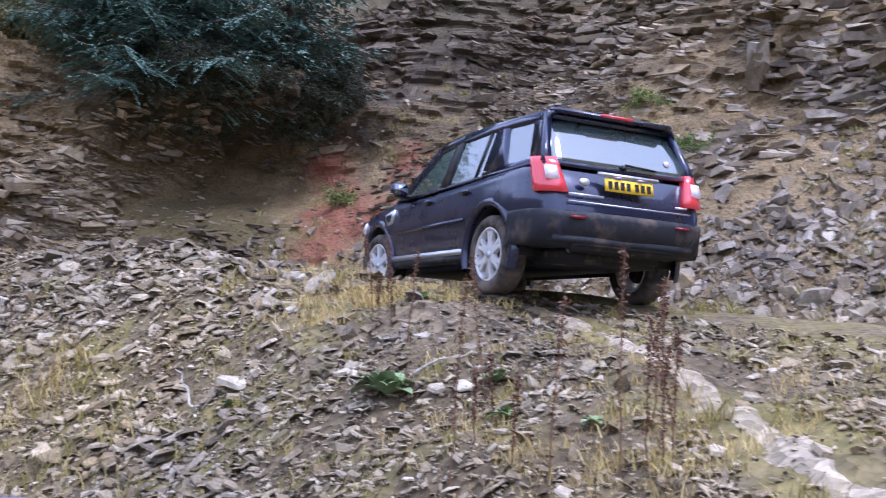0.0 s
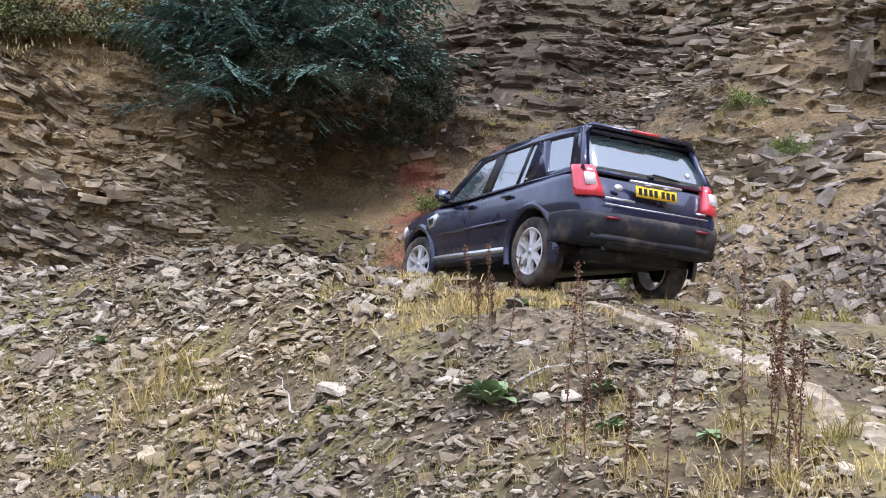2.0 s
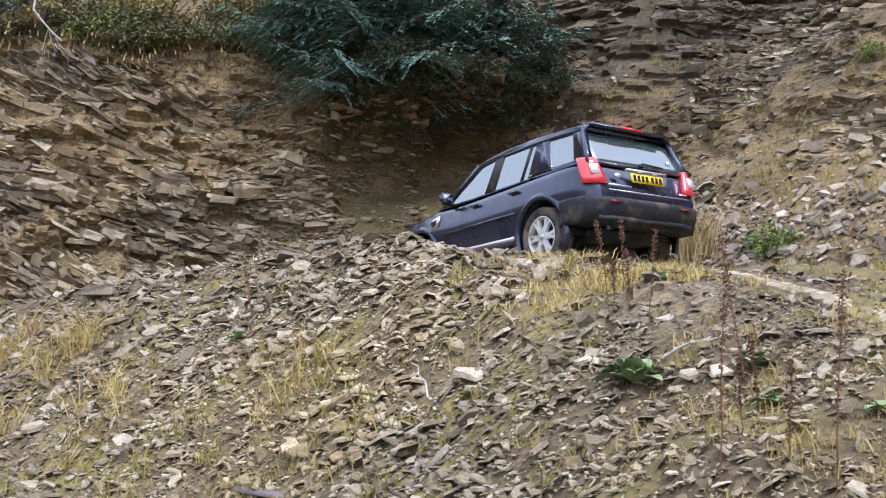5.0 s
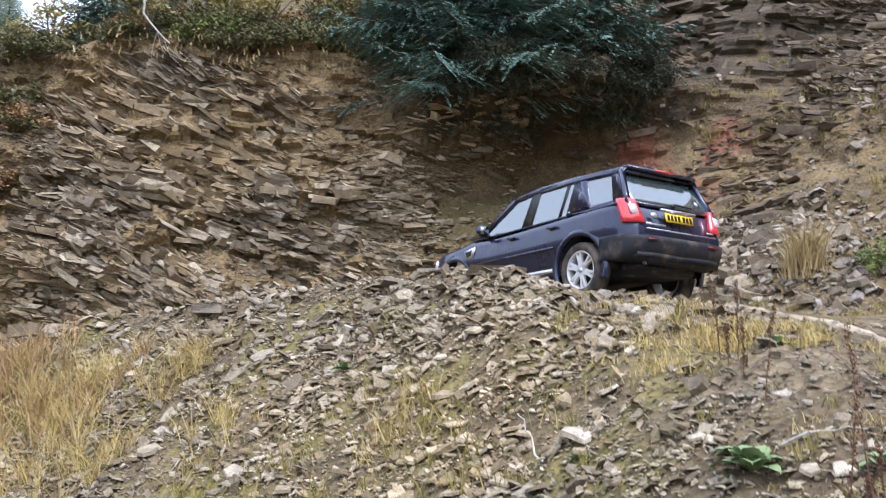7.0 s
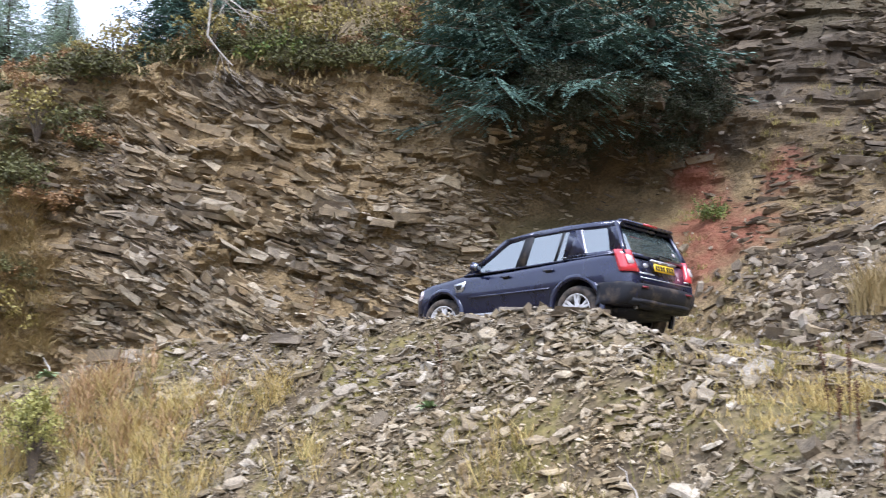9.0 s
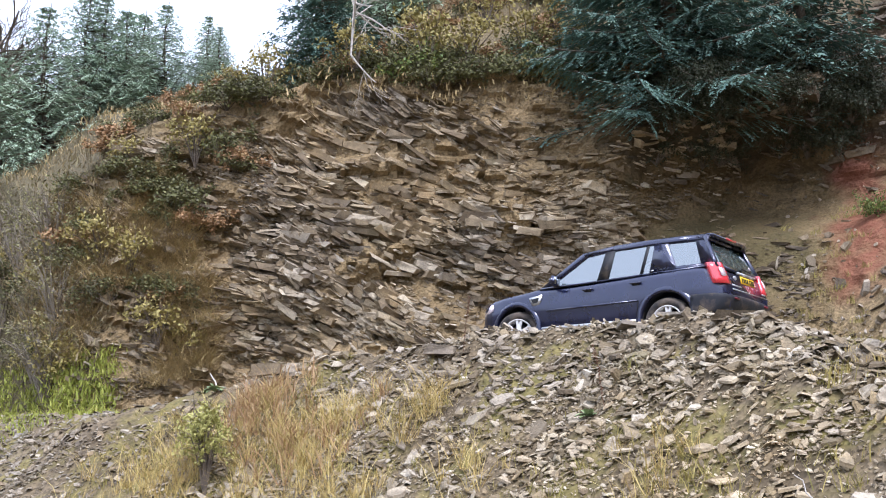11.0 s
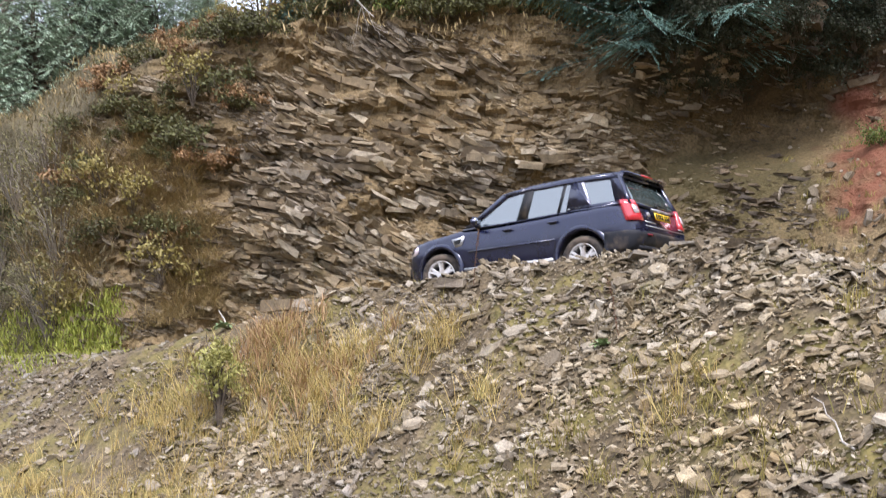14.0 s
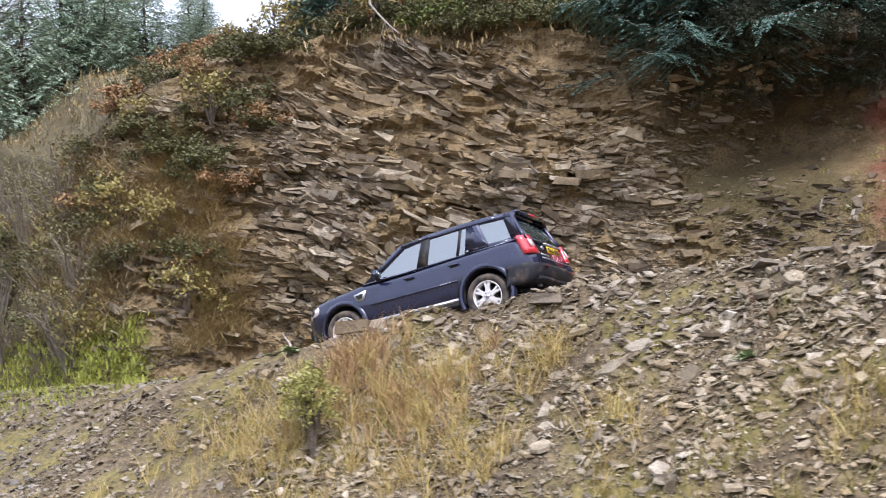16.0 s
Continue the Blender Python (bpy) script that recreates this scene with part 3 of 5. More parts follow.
M_BUMPER = muddy("mud_splashed_plastic", (0.016, 0.017, 0.022), (0.10, 0.075, 0.055), 0.6, 0.38)
M_TYRE = muddy("muddy_tyre", (0.03, 0.028, 0.027), (0.16, 0.125, 0.095), 0.9, 0.8)
M_ALLOY = muddy("silver_alloy", (0.62, 0.60, 0.58), (0.26, 0.21, 0.16), 0.35, 0.3)
M_SILVER = simple("silver_trim", (0.55, 0.55, 0.56), 0.35, 0.6)
M_MIRROR = simple("mirror_glass", (0.25, 0.27, 0.30), 0.05, 1.0, var=0.02)
M_INSIDE = simple("dark_cabin", (0.03, 0.03, 0.032), 0.9)
M_YELLOW = simple("yellow_plate", (0.85, 0.55, 0.02), 0.45, var=0.05)
M_BLACK = simple("black_paint", (0.01, 0.01, 0.01), 0.5)


def lamp_mat(name, color, glow):
    m, n, l, b = mat(name, 0.12, 0, 0.6)
    tc = n.new("ShaderNodeTexCoord").outputs["Object"]
    w = n.new("ShaderNodeTexWave")
    w.inputs["Scale"].default_value = 22
    l.new(tc, w.inputs["Vector"])
    l.new(ramp(n, l, w.outputs["Fac"], [(0.0, tuple(c * 0.6 for c in color)), (1.0, color)]), b.inputs["Base Color"])
    b.inputs["Emission Color"].default_value, b.inputs["Emission Strength"].default_value = (*color, 1), glow
    b.inputs["Coat Weight"].default_value = 1.0
    return m


M_RED = lamp_mat("red_lens", (0.55, 0.03, 0.04), 0.22)
M_DULL_RED = simple("dull_red_reflector", (0.16, 0.012, 0.02), 0.3)
M_WHITE = lamp_mat("white_lens", (0.70, 0.60, 0.62), 0.18)

ST_Y = [2.20, 2.12, 2.0, 1.85, 1.6, 1.2, 0.95, 0.5, 0.0, -0.6, -1.2, -1.6, -1.85, -2.0, -2.12, -2.20, -2.24]
ST_W = [0.56, 0.70, 0.80, 0.87, 0.915, 0.935, 0.94, 0.94, 0.94, 0.94, 0.945, 0.94, 0.925, 0.90, 0.86, 0.80, 0.74]
ST_T = [0.74, 0.86, 0.92, 0.955, 0.99, 1.03, 1.06, 1.045, 1.06, 1.085, 1.11, 1.125, 1.13, 1.13, 1.12, 1.10, 1.08]
ST_B = [0.42, 0.34, 0.32, 0.32, 0.36, 0.38, 0.36, 0.34, 0.34, 0.34, 0.36, 0.40, 0.42, 0.43, 0.44, 0.47, 0.50]


def hull_width(y):
    return np.interp(-y, [-v for v in ST_Y], ST_W)


def tail_slant(y, z):
    """How far the tail leans forward with height."""
    f = min(max((-y - 1.7) / 0.45, 0), 1)
    return f * (0.13 * max(z - 0.78, 0) / 0.35 + 0.10 * max(0.55 - z, 0) / 0.15)


def section(y):
    """One half of the body's cross-section, from underneath to the middle of the top."""
    w, t, b = (np.interp(-y, [-v for v in ST_Y], c) for c in (ST_W, ST_T, ST_B))
    rows = [(0.0, 0.0), (0.70, 0.0), (0.90, 0.02), (0.955, 0.10), (0.97, 0.28), (0.995, 0.50), (1.0, 0.62), (0.985, 0.70),
            (0.978, 0.86), (0.955, 0.95), (0.90, 1.0)]
    pts = [(w * x, b + (t - b) * s) for x, s in rows]
    lift = 0.045 if y > 0.9 else 0.0
    return pts + [(w * 0.6, t + 0.7 * lift), (w * 0.3, t + lift), (0.0, t + lift * 1.1)]


def hull():
    bm = bmesh.new()
    ys = sorted(set([round(float(v), 3) for v in np.linspace(2.2, -2.24, 60)] + ST_Y), reverse=True)
    rings = []
    for y in ys:
        s = section(y)
        ring = [(x, z) for x, z in s] + [(-x, z) for x, z in s[-2:0:-1]]
        rings.append([bm.verts.new((x, y + tail_slant(y, z), z)) for x, z in ring])
    k = len(rings[0])
    for p, q in zip(rings, rings[1:]):
        for j in range(k):
            bm.faces.new((p[j], p[(j + 1) % k], q[(j + 1) % k], q[j]))
    bm.faces.new(rings[0]), bm.faces.new(rings[-1][::-1])
    return bm


def cut(bm, cutters):
    """bm with the shapes of the cutters taken out of it."""
    me = bpy.data.meshes.new("solid")
    bmesh.ops.recalc_face_normals(bm, faces=bm.faces)
    bm.to_mesh(me)
    bm.free()
    ob = new("solid", me)
    made = [ob]
    for c in cutters:
        cm = bpy.data.meshes.new("cutter")
        bmesh.ops.recalc_face_normals(c, faces=c.faces)
        c.to_mesh(cm)
        c.free()
        co = new("cutter", cm)
        made.append(co)
        md = ob.modifiers.new("cut", "BOOLEAN")
        md.operation, md.object, md.solver = "DIFFERENCE", co, "EXACT"
    dg = bpy.context.evaluated_depsgraph_get()
    dg.update()
    out = bmesh.new()
    ev = ob.evaluated_get(dg)
    out.from_mesh(ev.to_mesh())
    ev.to_mesh_clear()
    for o in made:
        d = o.data
        bpy.data.objects.remove(o)
        bpy.data.meshes.remove(d)
    return out


def cylinder_x(r, x0, x1, y, z, steps=48):
    bm = bmesh.new()
    bmesh.ops.create_cone(bm, cap_ends=True, segments=steps, radius1=r, radius2=r, depth=abs(x1 - x0))
    bmesh.ops.transform(bm, matrix=pose((x0 + x1) / 2, y, z, 0, 90, 0), verts=bm.verts)
    return bm


def glass_x(y, z):
    """Half width of the cabin's side at a place on it."""
    return 0.880 - 0.165 * (z - 1.08) / 0.57 - 0.028 * max(-y - 1.0, 0)


def side(points, s, out=0.0):
    return [(s * (glass_x(y, z) + out), y, z) for y, z in points]


FRONT_AXLE, REAR_AXLE, WHEEL_R, ARCH_R = 1.335, -1.335, 0.365, 0.425


def wheel_thing(x, y):
    s = -1 if x < 0 else 1
    wheel = new("wheel")
    wheel.parent = car
    tyre = [(-0.10, 0.245), (-0.118, 0.30), (-0.112, 0.338), (-0.085, 0.360), (-0.04, 0.365), (0.04, 0.365), (0.085, 0.360), (0.112, 0.338), (0.118, 0.30), (0.10, 0.245)]
    tb = lathe(tyre, 56)
    part("tyre", tb, M_TYRE, wheel, "mud-caked black tyre")
    rimb = lathe([(s * 0.10, 0.250), (s * 0.108, 0.240), (s * 0.095, 0.228), (s * 0.03, 0.215), (-s * 0.10, 0.222), (-s * 0.10, 0.250)], 48)
    rim = part("rim", rimb, M_ALLOY, wheel, "silver alloy rim dulled by mud")
    for i in range(6):
        a = 2 * math.pi * i / 6
        bm = prism([(s * 0.045, -0.050, 0.03), (s * 0.045, 0.050, 0.03), (s * 0.045, 0.034, 0.12), (s * 0.045, 0.056, 0.232), (s * 0.045, 0.018, 0.236),
                    (s * 0.045, 0.0, 0.16), (s * 0.045, -0.018, 0.236), (s * 0.045, -0.056, 0.232), (s * 0.045, -0.034, 0.12)], (s * 0.048, 0, 0), 0.006)
        bmesh.ops.rotate(bm, cent=(0, 0, 0), matrix=Matrix.Rotation(a, 3, "X"), verts=bm.verts)
        part("spoke", bm, M_ALLOY, rim, smooth=False)
    part("hub_cap", soften(cylinder_x(0.036, s * 0.06, s * 0.104, 0, 0, 20), 0.006), M_SILVER, wheel)
    part("brake_disc", cylinder_x(0.15, -s * 0.02, s * 0.012, 0, 0, 32), M_TRIM, wheel)
    wheel.matrix_basis = pose(x, y, WHEEL_R)
    WHEELS.append((wheel, x, y))


WHEELS = []


def STEER(t):
    """The front wheels' turn to the left, in degrees."""
    return float(np.interp(t, [0, 2, 4, 8, 10, 12, 14, 15, 16], [4, 8, 14, 10, 14, 16, 10, 2, 0]))


car = tagged(new("car"), "dark navy blue off-road estate car, mud-splashed, lights glowing", "car")


def build_car():
    arches = []
    for y in (FRONT_AXLE, REAR_AXLE):
        for s in (-1, 1):
            arches.append(cylinder_x(ARCH_R, s * 0.60, s * 1.2, y, 0.40))
            arches.append(block((0.6, 2 * ARCH_R * 0.93, 0.5), (s * 0.90, y, 0.16)))
    body = cut(hull(), arches)
    part("body", body, M_PAINT, car)
    for y in (FRONT_AXLE, REAR_AXLE):
        for s in (-1, 1):
            # flare round the arch
            bm = bmesh.new()
            rows = []
            for i in range(25):
                a = math.radians(-22 + 224 * i / 24)
                rows.append([])
                for r, o in ((ARCH_R - 0.012, -0.05), (ARCH_R - 0.012, 0.012), (ARCH_R + 0.02, 0.020), (ARCH_R + 0.065, 0.004), (ARCH_R + 0.07, -0.05)):
                    yy, zz = y + r * math.cos(a), 0.40 + r * math.sin(a)
                    rows[-1].append(bm.verts.new((s * (float(hull_width(yy)) * 0.985 + o), yy, zz)))
            for p, q in zip(rows, rows[1:]):
                for j in range(4):
                    bm.faces.new((p[j], p[j + 1], q[j + 1], q[j]))
            part("wheel_arch", bm, M_PAINT, car)
            liner = lathe([(s * 0.60, ARCH_R - 0.005), (s * 0.90, ARCH_R - 0.005), (s * 0.90, ARCH_R + 0.004), (s * 0.60, ARCH_R + 0.004)], 48)
            for v in [v for v in liner.verts if v.co.z < -0.08]:
                liner.verts.remove(v)
            bmesh.ops.translate(liner, vec=(0, y, 0.40), verts=liner.verts)
            part("arch_liner", liner, M_TRIM, car)
    for x in (-0.80, 0.80):
        for y in (FRONT_AXLE, REAR_AXLE):
            wheel_thing(x, y)
    # underside: floor pan, axle beam, exhaust
    part("underbody", block((1.10, 3.9, 0.16), (0, -0.05, 0.38), 0.04), M_TRIM, car)
    part("rear_axle", block((1.40, 0.12, 0.10), (0, REAR_AXLE, 0.36), 0.03), M_TRIM, car)
    part("silencer", block((0.55, 0.24, 0.16), (0.1, -1.92, 0.40), 0.06), M_TRIM, car)
    part("tail_pipe", cylinder_x(0.032, -0.05, 0.05, 0, 0, 16), M_SILVER, car).matrix_basis = pose(-0.50, -2.10, 0.41, 0, 0, 80)

    # cabin: roof, pillars, glass
    RZ = 1.655
    roof = bmesh.new()
    rr = []
    for y, z, w in ((0.20, 1.575, 0.66), (0.05, 1.61, 0.685), (-0.4, 1.652, 0.70), (-1.0, 1.672, 0.70), (-1.5, 1.670, 0.69), (-1.82, 1.660, 0.675), (-1.95, 1.640, 0.665)):
        prof = [(-w - 0.035, z - 0.07), (-w, z - 0.015), (-w + 0.07, z + 0.012), (-w * 0.5, z + 0.028), (0, z + 0.034), (w * 0.5, z + 0.028), (w - 0.07, z + 0.012), (w, z - 0.015), (w + 0.035, z - 0.07)]
        ring = [roof.verts.new((x, y, q)) for x, q in prof] + [roof.verts.new((x, y, q - 0.03)) for x, q in prof[::-1]]
        rr.append(ring)
    k = len(rr[0])
    for p, q in zip(rr, rr[1:]):
        for j in range(k):
            roof.faces.new((p[j], p[(j + 1) % k], q[(j + 1) % k], q[j]))
    roof.faces.new(rr[0]), roof.faces.new(rr[-1][::-1])
    part("roof", roof, M_PAINT, car)
    for s in (-1, 1):
        push = (-s * 0.045, 0, 0)
        belt = [(0.90, 1.05), (0.0, 1.07), (-1.0, 1.10), (-2.02, 1.13), (-2.02, 1.165), (-1.0, 1.125), (0.0, 1.095), (0.85, 1.085)]
        part("waist_rail", prism(side(belt, s, 0.002), push, 0.004), M_PAINT, car)
        part("front_pillar", prism(side([(0.90, 1.05), (0.74, 1.06), (0.62, 1.12), (0.06, 1.51), (-0.4, 1.57), (-0.4, 1.645), (0.16, 1.585)], s), push, 0.006), M_PAINT, car)
        part("middle_pillar", prism(side([(-0.16, 1.09), (-0.36, 1.09), (-0.43, 1.60), (-0.27, 1.60)], s, -0.002), push, 0.004), M_TRIM, car)
        part("rear_pillar", prism(side([(-1.05, 1.10), (-1.50, 1.13), (-1.47, 1.20), (-1.33, 1.53), (-1.34, 1.62), (-1.10, 1.62)], s), push, 0.006), M_PAINT, car)
        part("tail_pillar", prism(side([(-1.88, 1.13), (-2.10, 1.14), (-2.04, 1.30), (-1.90, 1.635), (-1.74, 1.64), (-1.76, 1.53)], s), push, 0.008), M_PAINT, car)
        part("roof_rail", prism(side([(0.10, 1.515), (-0.4, 1.562), (-1.0, 1.572), (-1.9, 1.545), (-1.93, 1.64), (-1.0, 1.665), (-0.4, 1.65), (0.16, 1.585)], s), push, 0.006), M_PAINT, car)
        part("quarter_sill", prism(side([(-1.2, 1.12), (-1.95, 1.13), (-1.95, 1.195), (-1.2, 1.185)], s), push, 0.004), M_PAINT, car)
        glass_push = (-s * 0.008, 0, 0)
        for nm, pts in (("front_door_window", [(0.66, 1.085), (-0.17, 1.09), (-0.28, 1.575), (0.06, 1.53)]),
                        ("rear_door_window", [(-0.35, 1.09), (-0.90, 1.11), (-0.98, 1.585), (-0.42, 1.58)]),
                        ("rear_quarter_light", [(-0.93, 1.11), (-1.07, 1.115), (-1.12, 1.585), (-1.01, 1.585)]),
                        ("side_window", [(-1.48, 1.18), (-1.90, 1.185), (-1.75, 1.56), (-1.32, 1.56)])):
            part(nm, prism(side(pts, s, -0.016), glass_push), M_GLASS, car, "tinted side window", False)
        part("window_divider", prism(side([(-0.89, 1.10), (-0.94, 1.10), (-1.02, 1.60), (-0.97, 1.60)], s, -0.006), push, 0.003), M_TRIM, car)
        # doors: shut lines, handles, rubbing strip, sill trim
        hw = 0.945
        for pts in ([(0.80, 1.03), (0.785, 1.03), (0.735, 0.44), (0.75, 0.44)], [(-0.19, 1.07), (-0.203, 1.07), (-0.213, 0.44), (-0.20, 0.44)],
                    [(-1.02, 1.09), (-1.034, 1.09), (-1.02, 0.90), (-0.90, 0.70), (-0.84, 0.44), (-0.825, 0.44), (-0.885, 0.70), (-1.005, 0.90)]):
            grid = bmesh.new()
            f = grid.faces.new([grid.verts.new((s * 0.5, y, z)) for y, z in pts])
            g = bmesh.ops.extrude_face_region(grid, geom=[f])
            top = [v for v in g["geom"] if isinstance(v, bmesh.types.BMVert)]
            for v in top:
                t_ = (v.co.z - 0.34) / 0.72
                v.co.x = s * (0.94 * float(np.interp(t_, [0, 0.1, 0.28, 0.5, 0.62, 0.7, 0.86, 0.95, 1.02], [0.9, 0.955, 0.97, 0.995, 1, 0.985, 0.978, 0.955, 0.90])) + 0.0015)
            part("door_gap", grid, M_BLACK, car)
        for y in (-0.03, -0.86):
            h = part("door_handle", block((0.035, 0.19, 0.032), (s * (hw + 0.004), y, 0.965 + 0.02 * (y < -0.5)), 0.012), M_PAINT, car)
            part("handle_recess", block((0.012, 0.11, 0.05), (s * (hw - 0.018), y, 0.955 + 0.02 * (y < -0.5)), 0.005), M_BLACK, h)
        part("rubbing_strip", block((0.018, 1.62, 0.035), (s * 0.947, -0.08, 0.705), 0.007, Matrix.Rotation(-0.012, 4, "X")), M_PAINT, car)
        part("sill_trim", block((0.05, 1.70, 0.055), (s * 0.905, 0.0, 0.415), 0.015), M_SILVER, car, "pale silver sill strip")
        part("sill", block((0.10, 1.80, 0.10), (s * 0.86, 0.0, 0.355), 0.02), M_TRIM, car)
        # wing vent
        vent = part("wing_vent", prism([(s * 0.915, 1.06, 0.925), (s * 0.915, 0.80, 0.965), (s * 0.915, 0.86, 0.81), (s * 0.915, 0.99, 0.79)], (s * 0.035, 0, 0), 0.008), M_SILVER, car, "silver wing vent")
        part("vent_slot", prism([(s * 0.94, 1.01, 0.90), (s * 0.94, 0.855, 0.92), (s * 0.94, 0.89, 0.84), (s * 0.94, 0.97, 0.83)], (s * 0.014, 0, 0)), M_BLACK, vent, smooth=False)
        # headlamp and front lamp edge
        part("headlamp", prism([(s * 0.62, 2.08, 0.86), (s * 0.84, 1.80, 0.90), (s * 0.865, 1.80, 0.78), (s * 0.70, 2.06, 0.72)], (s * 0.035, 0.045, 0), 0.015), M_WHITE, car, "clear headlamp")
        # mirror
        mirror = part("door_mirror", block((0.20, 0.11, 0.16), (s * 1.02, 0.52, 1.145), 0.04, segments=3), M_PAINT, car, "body-coloured door mirror")
        part("mirror_glass", block((0.15, 0.006, 0.115), (s * 1.025, 0.463, 1.145), 0.002), M_MIRROR, mirror)
        part("mirror_arm", block((0.12, 0.07, 0.05), (s * 0.92, 0.55, 1.085), 0.015), M_TRIM, mirror)
        # badge on the pillar
        part("pillar_badge", block((0.01, 0.05, 0.018), (s * (glass_x(-1.10, 1.16) + 0.003), -1.10, 1.16), 0.003), M_SILVER, car)
    # windscreen
    part("windscreen", prism([(-0.84, 0.90, 1.075), (0.84, 0.90, 1.075), (0.68, 0.16, 1.575), (-0.68, 0.16, 1.575)], (0, -0.005, -0.008)), M_GLASS, car, smooth=False)
    # tailgate: frame, glass, panel
    def tail(x, z, out=0.0):
        """A place on the tailgate's glass plane."""
        return (x, -2.115 - 0.205 * (1.155 - z) / 0.47 - out, z)

    def tail_pts(pts, out=0.0):
        return [tail(x, z, out) for x, z in pts]

    pane, rows = bmesh.new(), []
    for u in np.linspace(0, 1, 9):
        z = 1.15 + 0.45 * u
        half = float(np.interp(z, [1.15, 1.30, 1.60], [0.765, 0.745, 0.655]))
        rows.append([pane.verts.new(tail(half * w, z, 0.004 - 0.062 * u + 0.05 * u * (1 - u) - 0.015 * w * w)) for w in np.linspace(-1, 1, 11)])
    for p, q in zip(rows, rows[1:]):
        for j in range(10):
            pane.faces.new((p[j], p[j + 1], q[j + 1], q[j]))
    g = bmesh.ops.extrude_face_region(pane, geom=pane.faces[:])
    bmesh.ops.translate(pane, vec=(0, 0.008, 0), verts=[v for v in g["geom"] if isinstance(v, bmesh.types.BMVert)])
    part("tailgate_glass", pane, M_GLASS, car, "curved rear window reflecting the sky")
    for nm, pts in (("tailgate_frame", [(-0.84, 1.12), (0.84, 1.12), (0.82, 1.175), (-0.82, 1.175)]),
                    ("tailgate_frame", [(-0.70, 1.575), (0.70, 1.575), (0.675, 1.65), (-0.675, 1.65)]),
                    ("tailgate_frame", [(-0.845, 1.14), (-0.735, 1.14), (-0.72, 1.30), (-0.635, 1.61), (-0.70, 1.63), (-0.81, 1.26)]),
                    ("tailgate_frame", [(0.845, 1.14), (0.735, 1.14), (0.72, 1.30), (0.635, 1.61), (0.70, 1.63), (0.81, 1.26)])):
        part(nm, prism(tail_pts(pts), (0, 0.06, 0), 0.008), M_PAINT, car)
    part("spoiler", prism([(-0.66, -1.88, 1.675), (0.66, -1.88, 1.675), (0.63, -2.0, 1.66), (-0.63, -2.0, 1.66)], (0, 0, -0.045), 0.014), M_PAINT, car)
    part("high_brake_light", block((0.36, 0.03, 0.028), (0, -2.002, 1.648), 0.008), M_RED, car, "red high brake light")
    wiper = part("rear_wiper", block((0.34, 0.016, 0.018), (0.18, -2.135, 1.19), 0.004, Matrix.Rotation(0.06, 4, "Y")), M_BLACK, car)
    part("wiper_boss", block((0.06, 0.03, 0.05), (0.0, -2.13, 1.17), 0.01), M_BLACK, wiper)
    part("window_sticker", prism(tail_pts([(0.53 + 0.035 * math.cos(a), 1.28 + 0.03 * math.sin(a)) for a in np.linspace(0, 5.5, 12)], 0.000), (0, 0.003, 0)), M_WHITE, car)
    part("plate_light_bar", block((0.66, 0.05, 0.035), (0, -2.205, 1.075), 0.012), M_SILVER, car, "silver grip bar above the number plate")
    for x in (-0.12, 0.12):
        part("plate_lamp", block((0.07, 0.02, 0.012), (x, -2.225, 1.058), 0.003), M_WHITE, car)
    plate = part("number_plate", block((0.52, 0.012, 0.115), (0, -2.222, 0.985), 0.004, Matrix.Rotation(-0.16, 4, "X")), M_YELLOW, car, "yellow number plate with dark bars")
    for i, x in enumerate((-0.195, -0.13, -0.065, 0.0, 0.09, 0.155, 0.22)):
        part("plate_bar", block((0.042, 0.004, 0.072), (x - 0.012, -2.2295, 0.985), 0.0, Matrix.Rotation(-0.16, 4, "X")), M_BLACK, plate, smooth=False)
    part("tailgate_strip", block((1.30, 0.02, 0.014), (0, -2.258, 0.80), 0.004), M_SILVER, car, "thin silver strip")
    part("badge_bar", block((0.36, 0.012, 0.022), (-0.46, -2.243, 0.865), 0.003), M_SILVER, car)
    part("badge_bar", block((0.13, 0.012, 0.02), (0.56, -2.243, 0.855), 0.003), M_SILVER, car)
    em = bmesh.new()
    bmesh.ops.create_cone(em, cap_ends=True, segments=24, radius1=0.045, radius2=0.04, depth=0.014)
    bmesh.ops.transform(em, matrix=pose(-0.47, -2.222, 0.985, 80) @ Matrix.Diagonal((1.25, 0.8, 1, 1)), verts=em.verts)
    part("oval_emblem", em, M_SILVER, car)
    # tail lamps
    for s in (-1, 1):
        pts = [(0.60, 0.90), (0.86, 0.885), (0.855, 1.12), (0.66, 1.14), (0.62, 1.04)]
        lamp_ = bmesh.new()
        rows = []
        for z in (0.875, 0.95, 1.04, 1.12, 1.185):
            inner = float(np.interp(z, [0.875, 0.95, 1.185], [0.64, 0.655, 0.715]))
            row = []
            for x, y in ((inner, -2.225), (0.74, -2.222), (0.80, -2.20), (0.865, -2.15), (0.895, -2.115), (0.905, -2.075)):
                row.append(lamp_.verts.new((s * (x - 0.06 * max(z - 1.0, 0) * (x > 0.8)), y + 0.08 * (z - 0.9) / 0.25 - 0.005, z)))
            rows.append(row)
        for p, q in zip(rows, rows[1:]):
            for j in range(5):
                lamp_.faces.new((p[j], p[j + 1], q[j + 1], q[j]))
        g = bmesh.ops.extrude_face_region(lamp_, geom=lamp_.faces[:])
        bmesh.ops.translate(lamp_, vec=(-s * 0.05, 0.06, 0), verts=[v for v in g["geom"] if isinstance(v, bmesh.types.BMVert)])
        tl = part("tail_lamp", lamp_, M_RED, car, "red and white tail lamp, lit")
